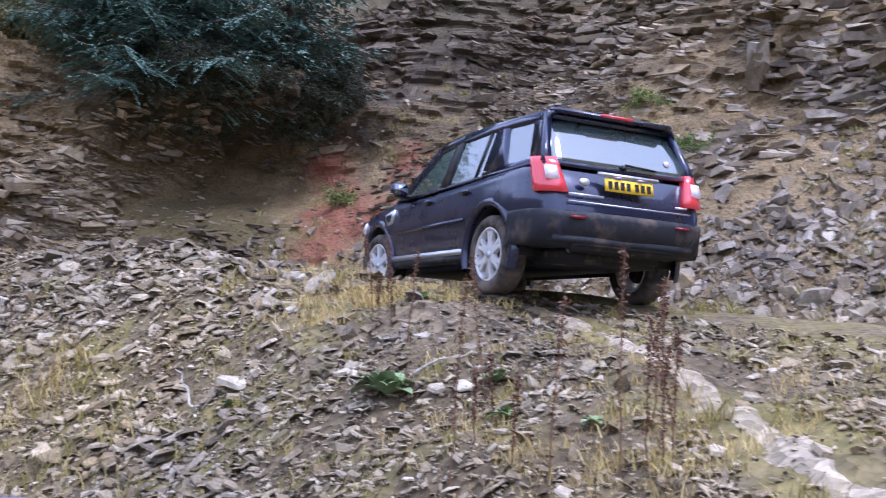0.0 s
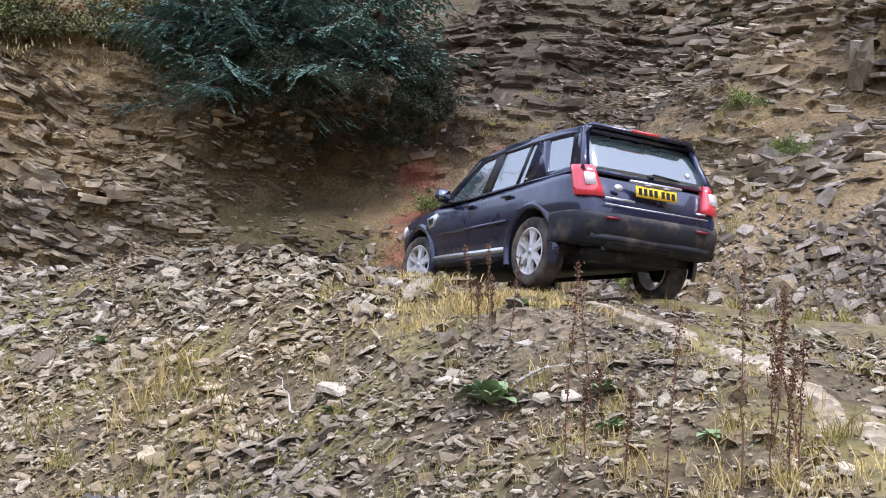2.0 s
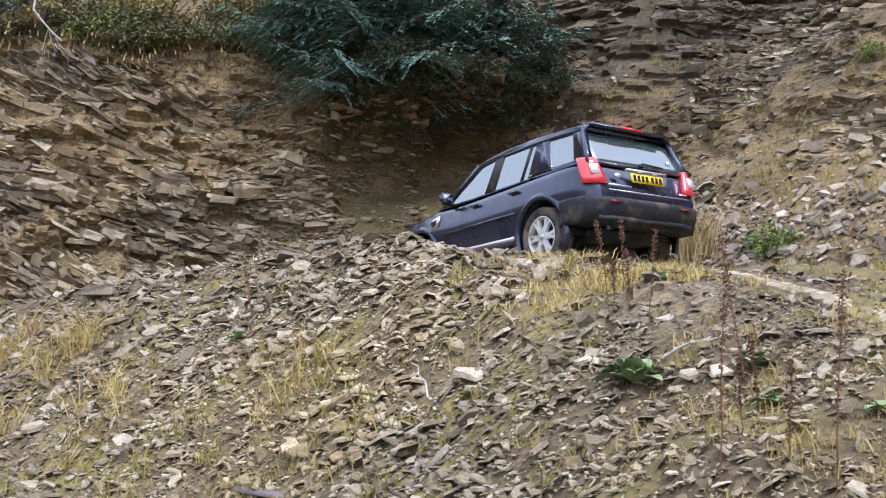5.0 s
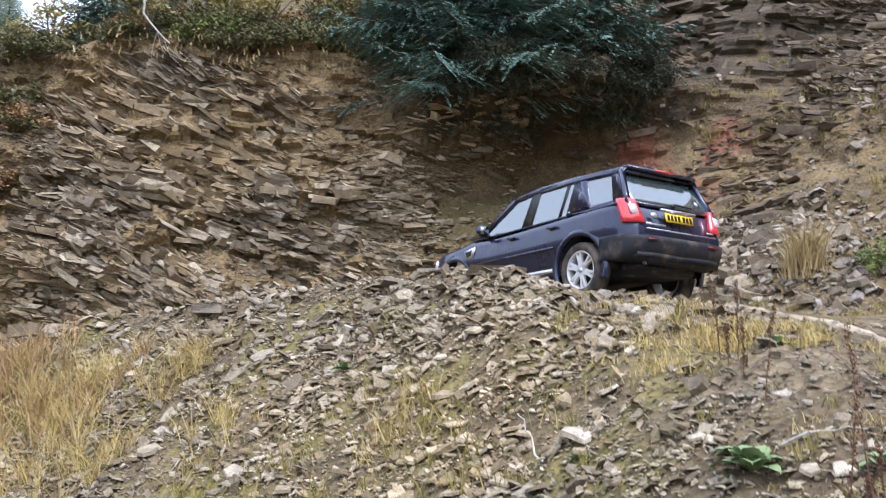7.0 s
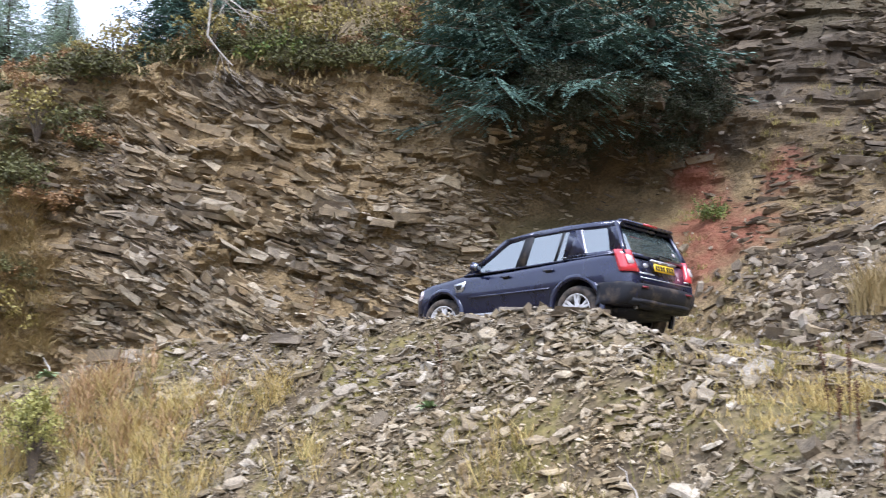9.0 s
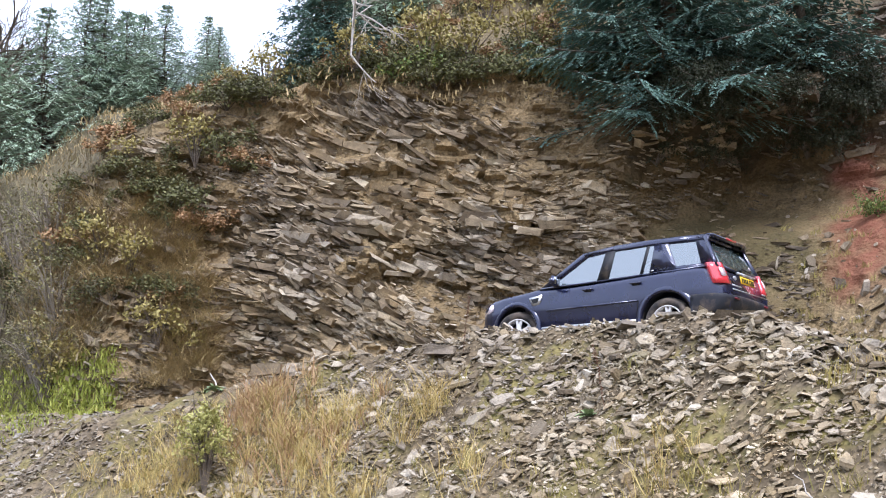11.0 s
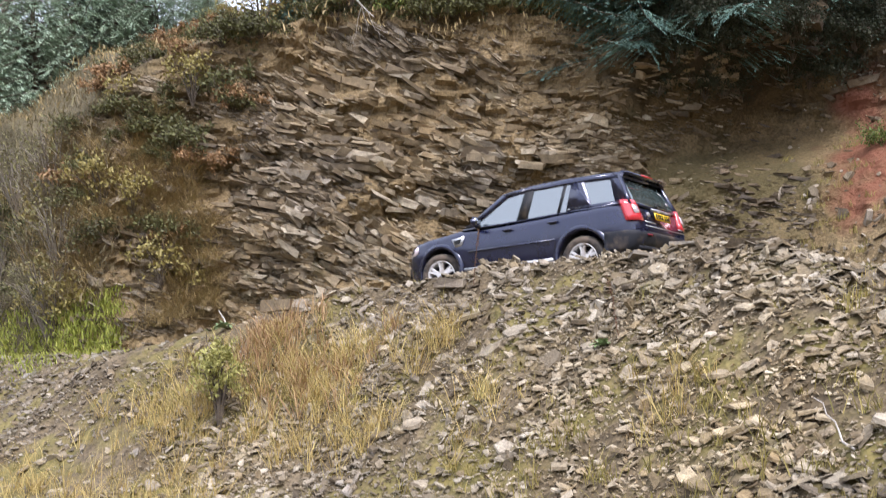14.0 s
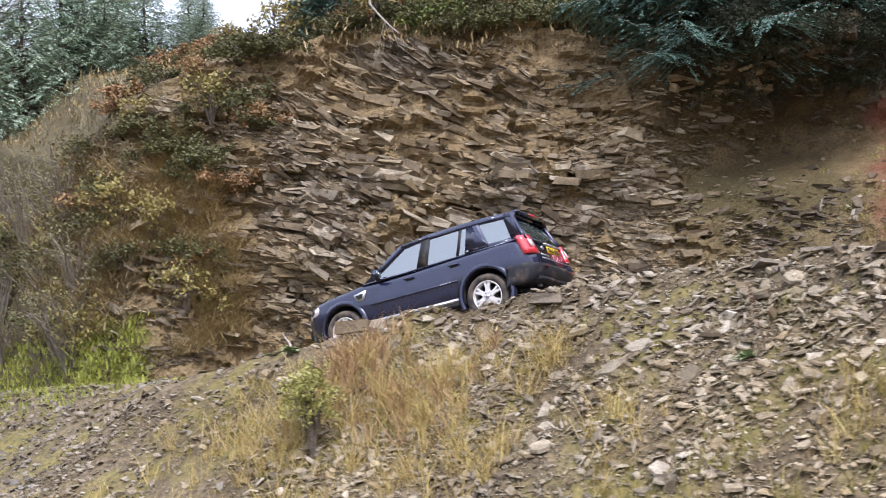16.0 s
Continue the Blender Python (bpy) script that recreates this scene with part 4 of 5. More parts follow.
        w = part("reversing_lens", block((0.13, 0.03, 0.14), (s * 0.775, -2.169, 1.045), 0.012, Matrix.Rotation(-0.38, 4, "X") @ Matrix.Rotation(s * 0.10, 4, "Z")), M_WHITE, tl, "clear white lens")
    # rear bumper
    bum = bmesh.new()
    rows = []
    for z, o in ((0.42, -0.12), (0.48, -0.03), (0.57, 0.02), (0.66, 0.035), (0.70, 0.03), (0.725, 0.005)):
        rows.append([bum.verts.new((x, y - (o if abs(x) < 0.9 else o * 0.3), z)) for x, y in
                     ((-0.935 - 0.3 * max(o, 0), -1.78), (-0.935 - 0.2 * o, -1.95), (-0.90, -2.10), (-0.80, -2.20), (-0.5, -2.24), (0, -2.25), (0.5, -2.24), (0.80, -2.20), (0.90, -2.10), (0.935 + 0.2 * o, -1.95), (0.935 + 0.3 * max(o, 0), -1.78))])
    for p, q in zip(rows, rows[1:]):
        for j in range(10):
            bum.faces.new((p[j], p[j + 1], q[j + 1], q[j]))
    g = bmesh.ops.extrude_face_region(bum, geom=bum.faces[:])
    bmesh.ops.translate(bum, vec=(0, 0.06, 0), verts=[v for v in g["geom"] if isinstance(v, bmesh.types.BMVert)])
    bumper = part("rear_bumper", bum, M_BUMPER, car, "navy rear bumper with dried mud below")
    for s in (-1, 1):
        part("rear_reflector", block((0.16, 0.014, 0.03), (s * 0.56, -2.278, 0.665), 0.005), M_DULL_RED, bumper, "red reflector")
    low = [(-0.93, -1.80), (-0.90, -2.02), (-0.80, -2.14), (-0.5, -2.18), (0.5, -2.18), (0.80, -2.14), (0.90, -2.02), (0.93, -1.80)]
    part("bumper_skirt", prism([(x * 0.97, y - 0.05 * (abs(x) < 0.85), 0.42) for x, y in low], (0, 0, 0.12), 0.03), M_BUMPER, bumper, "black skirt with dried mud")
    part("diffuser", block((1.15, 0.05, 0.12), (0, -2.17, 0.43), 0.02, Matrix.Rotation(0.4, 4, "X")), M_TRIM, bumper)
    part("front_bumper", block((1.30, 0.20, 0.30), (0, 2.13, 0.50), 0.07), M_BUMPER, car)
    part("grille", block((0.72, 0.04, 0.14), (0, 2.20, 0.72), 0.01), M_TRIM, car)
    # cabin inside
    part("cabin_floor", block((1.55, 3.0, 0.04), (0, -0.55, 1.03), 0.01), M_INSIDE, car)
    part("dashboard", block((1.45, 0.35, 0.12), (0, 0.62, 1.08), 0.04), M_INSIDE, car)
    for x in (-0.38, 0.38):
        seat = part("front_seat", block((0.46, 0.12, 0.44), (x, -0.35, 1.20), 0.05, Matrix.Rotation(0.18, 4, "X")), M_INSIDE, car)
        part("headrest", block((0.26, 0.09, 0.15), (x, -0.42, 1.48), 0.04), M_INSIDE, seat)
    part("rear_seat", block((1.25, 0.14, 0.32), (0, -1.25, 1.17), 0.05, Matrix.Rotation(0.18, 4, "X")), M_INSIDE, car)


build_car()


# ---- plants ----
def leaf_mesh(at, way, side_, length, width):
    """Narrow leaves or twigs of needles: lozenges bent along their middle."""
    k = len(at)
    way = way / np.linalg.norm(way, axis=1, keepdims=True)
    w = np.cross(way, side_)
    w /= np.maximum(np.linalg.norm(w, axis=1, keepdims=True), 1e-6)
    n_ = np.cross(w, way)
    L, Wd = length[:, None], width[:, None]
    co = np.stack([at, at + way * L * 0.45 + w * Wd + n_ * L * 0.06, at + way * L, at + way * L * 0.45 - w * Wd + n_ * L * 0.06], 1).reshape(-1, 3)
    o = np.arange(k)[:, None, None] * 4
    return co, (o + np.array([[0, 1, 2], [0, 2, 3]])[None]).reshape(-1, 3)


def blade_mesh(at, tall, lean, width):
    """Grass blades: tapering and bending over."""
    k = len(at)
    a = RNG.uniform(0, 2 * np.pi, k)
    w = np.stack([np.cos(a), np.sin(a), 0 * a], 1) * width[:, None]
    up = np.array([[0, 0, 1.0]]) * tall[:, None]
    mid = at + up * 0.55 + lean * 0.35 * tall[:, None]
    tip = at + up * 0.95 + lean * tall[:, None]
    co = np.stack([at - w, at + w, mid + w * 0.7, mid - w * 0.7, tip], 1).reshape(-1, 3)
    o = np.arange(k)[:, None, None] * 5
    return co, (o + np.array([[0, 1, 2], [0, 2, 3], [3, 2, 4]])[None]).reshape(-1, 3)


def tube_mesh(points, radii, sides=6):
    """A tapering stem along points."""
    p, r = np.asarray(points, float), np.asarray(radii, float)
    d = np.gradient(p, axis=0)
    d /= np.maximum(np.linalg.norm(d, axis=1, keepdims=True), 1e-9)
    ref = np.where(np.abs(d[:, 2:3]) > 0.9, np.array([[1.0, 0, 0]]), np.array([[0, 0, 1.0]]))
    u = np.cross(d, ref)
    u /= np.linalg.norm(u, axis=1, keepdims=True)
    v = np.cross(d, u)
    a = np.arange(sides) * 2 * np.pi / sides
    co = (p[:, None] + r[:, None, None] * (np.cos(a)[None, :, None] * u[:, None] + np.sin(a)[None, :, None] * v[:, None])).reshape(-1, 3)
    tri = []
    for i in range(len(p) - 1):
        for j in range(sides):
            q, s_ = i * sides + j, i * sides + (j + 1) % sides
            tri += [(q, s_, s_ + sides), (q, s_ + sides, q + sides)]
    return co, np.array(tri)


def merged(pieces):
    co, tri, n_ = [], [], 0
    for c, t in pieces:
        co.append(c)
        tri.append(np.asarray(t) + n_)
        n_ += len(c)
    return np.concatenate(co), np.concatenate(tri)


M_BARK = simple("bark", (0.12, 0.095, 0.07), 0.95, var=0.4, scale=9, bump_by=0.02)
M_PALE_WOOD = simple("bleached_wood", (0.42, 0.38, 0.33), 0.9, var=0.3, scale=12, bump_by=0.01)
M_SPRUCE = leafy("spruce_needles", [(0.05, 0.095, 0.082), (0.085, 0.15, 0.122), (0.125, 0.205, 0.16), (0.18, 0.26, 0.19)])
# distance haze over the hill trees is mixed into these pale needle greens
M_HAZY_SPRUCE = leafy("haze_paled_needles", [(0.24, 0.32, 0.22), (0.35, 0.44, 0.31), (0.45, 0.54, 0.39)])
M_BRACKEN = leafy("brown_bracken", [(0.15, 0.095, 0.05), (0.26, 0.155, 0.075), (0.36, 0.215, 0.10), (0.27, 0.22, 0.09)])
M_HEATH = leafy("heather_shrub", [(0.05, 0.045, 0.025), (0.095, 0.09, 0.04), (0.13, 0.135, 0.045), (0.20, 0.19, 0.07)])
M_LEAF = leafy("green_leaves", [(0.05, 0.085, 0.02), (0.10, 0.15, 0.035), (0.18, 0.21, 0.05), (0.26, 0.25, 0.06)])
M_AUTUMN = leafy("yellowing_leaves", [(0.16, 0.13, 0.035), (0.27, 0.22, 0.06), (0.34, 0.28, 0.10), (0.20, 0.19, 0.05)])
M_DOCK = leafy("rosette_leaves", [(0.13, 0.19, 0.085), (0.20, 0.27, 0.12), (0.32, 0.36, 0.16)], 0.55)
M_DRY = leafy("dry_grass", [(0.27, 0.18, 0.055), (0.42, 0.30, 0.10), (0.53, 0.41, 0.16), (0.33, 0.29, 0.07)])
M_STRAW = leafy("green_gold_grass", [(0.12, 0.12, 0.03), (0.24, 0.20, 0.05), (0.33, 0.26, 0.08), (0.17, 0.17, 0.04)])
M_RUSTY = leafy("withered_herbs", [(0.22, 0.125, 0.06), (0.34, 0.20, 0.10), (0.42, 0.28, 0.14), (0.30, 0.22, 0.08)])
M_HANG = leafy("withered_grass", [(0.19, 0.14, 0.06), (0.32, 0.235, 0.105), (0.42, 0.31, 0.145), (0.25, 0.22, 0.075)])
M_SLOPE = leafy("dull_slope_grass", [(0.085, 0.07, 0.035), (0.14, 0.11, 0.055), (0.20, 0.155, 0.075), (0.13, 0.12, 0.045)])
M_GREENG = leafy("green_grass", [(0.12, 0.145, 0.02), (0.21, 0.235, 0.035), (0.29, 0.30, 0.05), (0.36, 0.33, 0.08)])
M_SEED = leafy("rusty_seed_heads", [(0.07, 0.035, 0.02), (0.13, 0.065, 0.035), (0.19, 0.10, 0.05)])


def hill_z(x, y):
    """Height of the quarry's wall or the hilltop behind it."""
    b = math.degrees(math.atan2(-(x - CX), y - CY))
    r = math.hypot(x - CX, y - CY)
    h = np.concatenate([np.arange(0, 20, 0.1), np.arange(20, 90, 1.0)])
    X, Y, Z = wall_at(np.full_like(h, b), h)
    return float(np.interp(r, np.minimum.accumulate(np.hypot(X - CX, Y - CY)[::-1])[::-1], Z))


def spruce(name, tall, spread, whorls, boughs, twigs, needle, material, seed, bare=0.08, droop=0.35, label="", only_below=None, taper=0.75):
    """A spruce: trunk, drooping boughs in whorls, side twigs thick with needles."""
    g = np.random.default_rng(seed)
    tree = new(name)
    co, tri = tube_mesh([(0.12 * math.sin(i), 0.1 * math.cos(2 * i), tall * i / 8) for i in range(9)], [0.018 * tall * (1 - i / 8.6) + 0.01 for i in range(9)], 8)
    t = sheet("trunk", co, tri, M_BARK, True)
    t.parent = tree
    limbs, at, way, sd, ln = [], [], [], [], []
    for w in range(whorls):
        f = bare + (1 - bare) * (w + g.uniform(-0.3, 0.3)) / whorls
        z = tall * min(max(f, 0.01), 0.985)
        reach = spread * (1 - f) ** taper + 0.12
        if only_below and z > only_below:
            break
        for k in range(boughs):
            a = 2 * math.pi * (k + g.uniform(-0.4, 0.4)) / boughs + w * 2.4
            L = reach * g.uniform(0.55, 1.18)
            d = np.array([math.cos(a), math.sin(a), 0])
            s = np.linspace(0, 1, 6)
            dr = droop * g.uniform(0.7, 1.4)
            pts = np.array([0, 0, z]) + d * L * s[:, None] + np.array([0, 0, 1.0]) * (L * (0.22 * s - dr * s**1.6 + 0.16 * s**4))[:, None]
            limbs.append(tube_mesh(pts, 0.012 * L * (1.05 - s) + 0.006, 4))
            nt = max(4, int(twigs * L / spread))
            for i in range(nt):
                q = g.uniform(0.12, 1.0)
                p = np.array([np.interp(q, s, pts[:, c]) for c in range(3)])
                for sgn in (-1, 1):
                    tl = L * (0.36 * (1 - q) + 0.10) * g.uniform(0.6, 1.2)
                    td = d * g.uniform(0.4, 0.9) + sgn * np.array([-d[1], d[0], 0]) * g.uniform(0.5, 1.0) + np.array([0, 0, -g.uniform(0.05, 0.55)])
                    td /= np.linalg.norm(td)
                    m_ = max(2, int(tl / needle * 1.5))
                    u = np.linspace(0.05, 1, m_)
                    base = p + td * (tl * u)[:, None] + np.array([0, 0, -1.0]) * (0.18 * tl * u**2)[:, None]
                    for sg in (-1, 1):
                        nw = td + sg * np.cross(td, [0, 0, 1.0]) * 0.55 + np.array([0, 0, -0.25]) + g.normal(0, 0.13, (m_, 3))
                        at.append(base), way.append(nw), sd.append(np.tile([[0, 0, 1.0]], (m_, 1)) + g.normal(0, 0.25, (m_, 3)))
                        ln.append(needle * g.uniform(0.7, 1.4, m_))
    lb = sheet("branchwork", *merged(limbs), M_BARK)
    lb.parent = tree
    tagged(lb, kind="stuff")
    ln = np.concatenate(ln)
    cr = sheet("crown", *leaf_mesh(np.concatenate(at), np.concatenate(way), np.concatenate(sd), ln, ln * 0.17), material)
    cr.parent = tree
    return tagged(tree, label, "tree")


def bush(name, spread, tall, stems, leaves, size, material, seed, label, category="bush", bark=None, upright=0.6):
    """A shrub: forked stems and many single leaves round their ends."""
    g = np.random.default_rng(seed)
    ob = new(name)
    limbs, ends = [], []
    for i in range(stems):
        a, o = g.uniform(0, 2 * np.pi), g.uniform(0.2, 1.0)
        tip = np.array([math.cos(a) * spread * o, math.sin(a) * spread * o, tall * g.uniform(0.5, 1.0) * (1 - (1 - upright) * o)])
        s = np.linspace(0, 1, 5)
        pts = tip * s[:, None] + np.array([0, 0, 1.0]) * (0.18 * tall * np.sin(np.pi * s))[:, None] + g.normal(0, 0.02 * tall, (5, 3)) * s[:, None]
        limbs.append(tube_mesh(pts, 0.010 * tall * (1.1 - s) + 0.003, 4))
        for j in range(3):
            q = g.uniform(0.45, 1)
            p = np.array([np.interp(q, s, pts[:, c]) for c in range(3)])
            e = p + g.normal(0, 0.16 * spread + 0.05 * tall, 3)
            limbs.append(tube_mesh([p, (p + e) / 2 + g.normal(0, 0.02, 3), e], [0.006, 0.004, 0.002], 3))
            ends.append((p, e))
    st = sheet("branchwork", *merged(limbs), bark or M_BARK)
    st.parent = ob
    if leaves:
        i = g.integers(0, len(ends), leaves)
        q = g.uniform(0.1, 1.1, leaves)[:, None]
        P, E_ = np.array([e[0] for e in ends])[i], np.array([e[1] for e in ends])[i]
        at = P + (E_ - P) * q + g.normal(0, 0.05 * spread + 0.02, (leaves, 3))
        ln = size * g.uniform(0.6, 1.4, leaves)
        lf = sheet("foliage", *leaf_mesh(at, g.normal(0, 1, (leaves, 3)) + [0, 0, 0.2], g.normal(0, 1, (leaves, 3)), ln, ln * 0.32), material)
        lf.parent = ob
    return tagged(ob, label, category)


def bare_tree(name, tall, spread, seed, material, label, forks=5, lean=0.0, thick=0.018):
    """A leafless tree: a forking trunk with fine twigs."""
    g = np.random.default_rng(seed)
    ob = new(name)
    trunk, fine = [], []

    def grow(p, d, L, r, depth):
        s = np.linspace(0, 1, 5)
        bend = g.normal(0, 0.12, 3)
        pts = p + d * (L * s)[:, None] + bend * (L * s**2)[:, None]
        (trunk if depth < 2 else fine).append(tube_mesh(pts, r * (1 - 0.55 * s), 5 if depth < 2 else 3))
        if depth >= forks:
            return
        for k in range(3 if depth else 5):
            q = g.uniform(0.35, 1.0)
            e = np.array([np.interp(q, s, pts[:, c]) for c in range(3)])
            nd = d * 0.7 + g.normal(0, 0.5, 3) * spread + [0, 0, 0.12]
            grow(e, nd / np.linalg.norm(nd), L * g.uniform(0.45, 0.7), r * 0.5, depth + 1)

    grow(np.zeros(3), np.array([lean, 0, 1.0]), tall * 0.5, tall * thick, 0)
    for nm, k in (("trunk", trunk), ("branchwork", fine)):
        o = sheet(nm, *merged(k), material)
        o.parent = ob
        if nm == "branchwork":
            tagged(o, kind="stuff")
    return tagged(ob, label, "tree")


M_SHOOT = leafy("willow_leaves", [(0.22, 0.22, 0.06), (0.34, 0.32, 0.09), (0.42, 0.38, 0.14)])

# the big spruce that overhangs the hollow
big = spruce("spruce", 15.0, 4.3, 29, 11, 30, 0.12, M_SPRUCE, 3, bare=0.03, droop=0.40, label="large dark green spruce overhanging the quarry hollow")
big.matrix_basis = pose(-8.8, 27.4, 9.85, 0, 0, 20)
side_tree = spruce("spruce", 9.0, 3.0, 22, 8, 11, 0.2, M_SPRUCE, 8, bare=0.0, droop=0.45, label="dark green spruce beside the larger one")
side_tree.matrix_basis = pose(-5.4, 29.2, hill_z(-5.4, 29.2) - 0.6, 0, 0, 70)

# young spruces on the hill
young = [spruce("spruce", 7.8, 3.3, 25, 8, 12, 0.16, M_HAZY_SPRUCE, 21, 0.02, 0.12, "slender young blue-green spruce on the hillside, paled for haze", taper=0.85),
         spruce("spruce", 6.0, 3.0, 21, 8, 12, 0.16, M_HAZY_SPRUCE, 22, 0.02, 0.12, "slender young blue-green spruce on the hillside, paled for haze", taper=0.85)]
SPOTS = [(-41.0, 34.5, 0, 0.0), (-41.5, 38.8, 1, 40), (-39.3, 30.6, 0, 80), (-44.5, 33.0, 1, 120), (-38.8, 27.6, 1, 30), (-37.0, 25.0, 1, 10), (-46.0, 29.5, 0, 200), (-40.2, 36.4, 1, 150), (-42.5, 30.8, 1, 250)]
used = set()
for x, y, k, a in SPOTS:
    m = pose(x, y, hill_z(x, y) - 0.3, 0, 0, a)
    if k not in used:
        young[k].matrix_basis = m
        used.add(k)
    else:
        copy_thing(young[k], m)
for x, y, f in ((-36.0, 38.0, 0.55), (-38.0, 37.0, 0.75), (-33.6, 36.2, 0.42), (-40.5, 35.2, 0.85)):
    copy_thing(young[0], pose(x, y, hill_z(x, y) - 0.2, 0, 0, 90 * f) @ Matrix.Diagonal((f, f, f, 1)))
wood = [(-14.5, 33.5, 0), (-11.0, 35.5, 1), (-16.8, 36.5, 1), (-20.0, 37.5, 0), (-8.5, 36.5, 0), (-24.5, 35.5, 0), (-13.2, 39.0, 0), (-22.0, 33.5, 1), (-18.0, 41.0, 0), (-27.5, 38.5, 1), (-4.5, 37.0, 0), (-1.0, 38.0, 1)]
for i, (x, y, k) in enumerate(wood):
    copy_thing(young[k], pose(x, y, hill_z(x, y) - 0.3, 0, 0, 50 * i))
for o in [o for o in scene.objects if o.name.startswith("spruce") and o.parent is None]:
    tagged(o, group="spruces")
brink_tree = spruce("spruce", 5.2, 2.3, 20, 8, 18, 0.15, M_SPRUCE, 31, 0.0, 0.2, "bushy dark spruce on the brink of the quarry")
brink_tree.matrix_basis = pose(-20.0, 26.2, hill_z(-20.0, 26.2) - 0.5, 0, 0, 15)

bt = bare_tree("bare_tree", 11.0, 0.75, 5, M_BARK, "leafless grey birch on the hillside", 5)
bt.matrix_basis = pose(-36.5, 23.6, hill_z(-36.5, 23.6) - 0.3)
copy_thing(bt, pose(-33.5, 19.5, hill_z(-33.5, 19.5) - 0.3, 0, 0, 130))
for x, y, a in ((-43.5, 32.0, 20), (-45.6, 32.8, 200), (-41.6, 29.4, 290), (-44.6, 30.4, 100)):
    copy_thing(bt, pose(x, y, hill_z(x, y) - 0.3, 0, 0, a))
copy_thing(bt, pose(-40.5, 28.0, hill_z(-40.5, 28.0) - 0.3, 0, 0, 60))
dead = bare_tree("dead_tree", 5.0, 1.0, 12, M_PALE_WOOD, "bleached dead tree with bare hanging branches", 4, thick=0.013)
dead.matrix_basis = pose(-17.3, 24.0, 15.0, 180, 3, 30)
copy_thing(dead, pose(-17.3, 24.0, 14.9, 3, -4, 80))

# shrubs along the brink and on the left slope
M_TWIG = simple("grey_twigs", (0.20, 0.17, 0.13), 0.9, var=0.3)
M_THICKET = leafy("thin_thicket_leaves", [(0.11, 0.10, 0.05), (0.17, 0.15, 0.07), (0.22, 0.20, 0.08), (0.16, 0.17, 0.05)])
PROTO = [bush("heath_bush", 0.9, 0.8, 14, 1700, 0.075, M_HEATH, 41, "dark olive heath bush on the quarry brink"),
         bush("bracken", 0.9, 0.65, 14, 1300, 0.095, M_BRACKEN, 42, "russet brown bracken clump on the slope"),
         bush("birch_shrub", 0.9, 1.7, 12, 650, 0.095, M_AUTUMN, 43, "thin birch shrub with yellowing leaves", upright=0.9),
         bush("bramble", 1.0, 0.65, 14, 1400, 0.085, M_LEAF, 44, "low clump of yellow-green bramble leaves", upright=0.5),
         bush("thicket", 1.3, 2.8, 26, 800, 0.07, M_THICKET, 45, "tall grey-brown thicket of thin stems", bark=M_TWIG, upright=0.95)]
placed = [False] * len(PROTO)


def plant(k, x, y, z, a):
    f = SIZES.uniform(0.6, 1.25)
    m = pose(x, y, z, 0, 0, a) @ Matrix.Diagonal((f, f, f * SIZES.uniform(0.8, 1.1), 1))
    if not placed[k]:
        PROTO[k].matrix_basis = m
        placed[k] = True
    else:
        copy_thing(PROTO[k], m)


PR = random.Random(5)
SIZES = random.Random(15)
for i in range(46):
    b = 9 + 44 * i / 45
    top = float(np.interp(b, BEAR, TALL))
    for j in range(2):
        if PR.random() < (0.35 if b < 36 else 0.65):
            continue
        h = top + PR.uniform(-0.25, 0.5) + 0.3 * j
        x, y, z = (float(v) for v in wall_at(b + PR.uniform(-0.5, 0.5), h))
        k = PR.choice(([0, 0, 0, 0, 1, 3] if 22 < b else [0, 0, 1, 0]) if j == 0 else [1, 1, 2, 0])
        if b > 40:
            k = PR.choice([1, 0, 1, 0, 0])
        plant(k, x, y, z - 0.1, PR.uniform(0, 360))
    if b < 42 and PR.random() < 0.55:
        x, y, z = (float(v) for v in wall_at(b, top - PR.uniform(0.0, 0.25)))
        plant(0, x, y, z - 0.15, PR.uniform(0, 360))
for i in range(40):
    b, h = PR.uniform(44, 58), PR.uniform(0.6, 7.5)
    x, y, z = (float(v) for v in wall_at(b, h))
    if b < 49 and h < 5 and PR.random() < 0.5:
        continue
    plant(PR.choice([0, 1, 0, 2]), x, y, z - 0.1, PR.uniform(0, 360))
for i in range(13):
    x, y, z = (float(v) for v in wall_at(PR.uniform(41, 50), PR.uniform(4.6, 7.2)))
    plant(PR.choice([0, 0, 1]), x, y, z - 0.15, PR.uniform(0, 360))
for i in range(85):
    b, h = PR.uniform(54, 80), PR.uniform(0.4, 5.5)
    x, y, z = (float(v) for v in wall_at(b, h))
    plant(PR.choice([4, 4, 4, 2, 2, 0]), x, y, z - 0.1, PR.uniform(0, 360))
for i in range(110):
    b, h = PR.uniform(4, 47), PR.uniform(9.6, 14.5)
    x, y, z = (float(v) for v in wall_at(b, h))
    plant(PR.choice([1, 1, 1, 0, 0, 2]), x, y, z - 0.1, PR.uniform(0, 360))
# near-black bushes: some roots, added mainly to deepen the shade below the spruce
M_GLOOM = leafy("roots_and_painted_shade", [(0.02, 0.025, 0.015), (0.035, 0.045, 0.022), (0.06, 0.055, 0.03)])
gloom = bush("ivy_bush", 1.1, 1.0, 18, 2600, 0.06, M_GLOOM, 47, "near-black roots and leaves added as shade below the big spruce", upright=0.5)
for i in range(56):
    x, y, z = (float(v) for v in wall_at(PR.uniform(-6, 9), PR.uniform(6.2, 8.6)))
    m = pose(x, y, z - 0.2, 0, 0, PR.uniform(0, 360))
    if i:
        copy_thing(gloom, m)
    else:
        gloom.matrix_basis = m
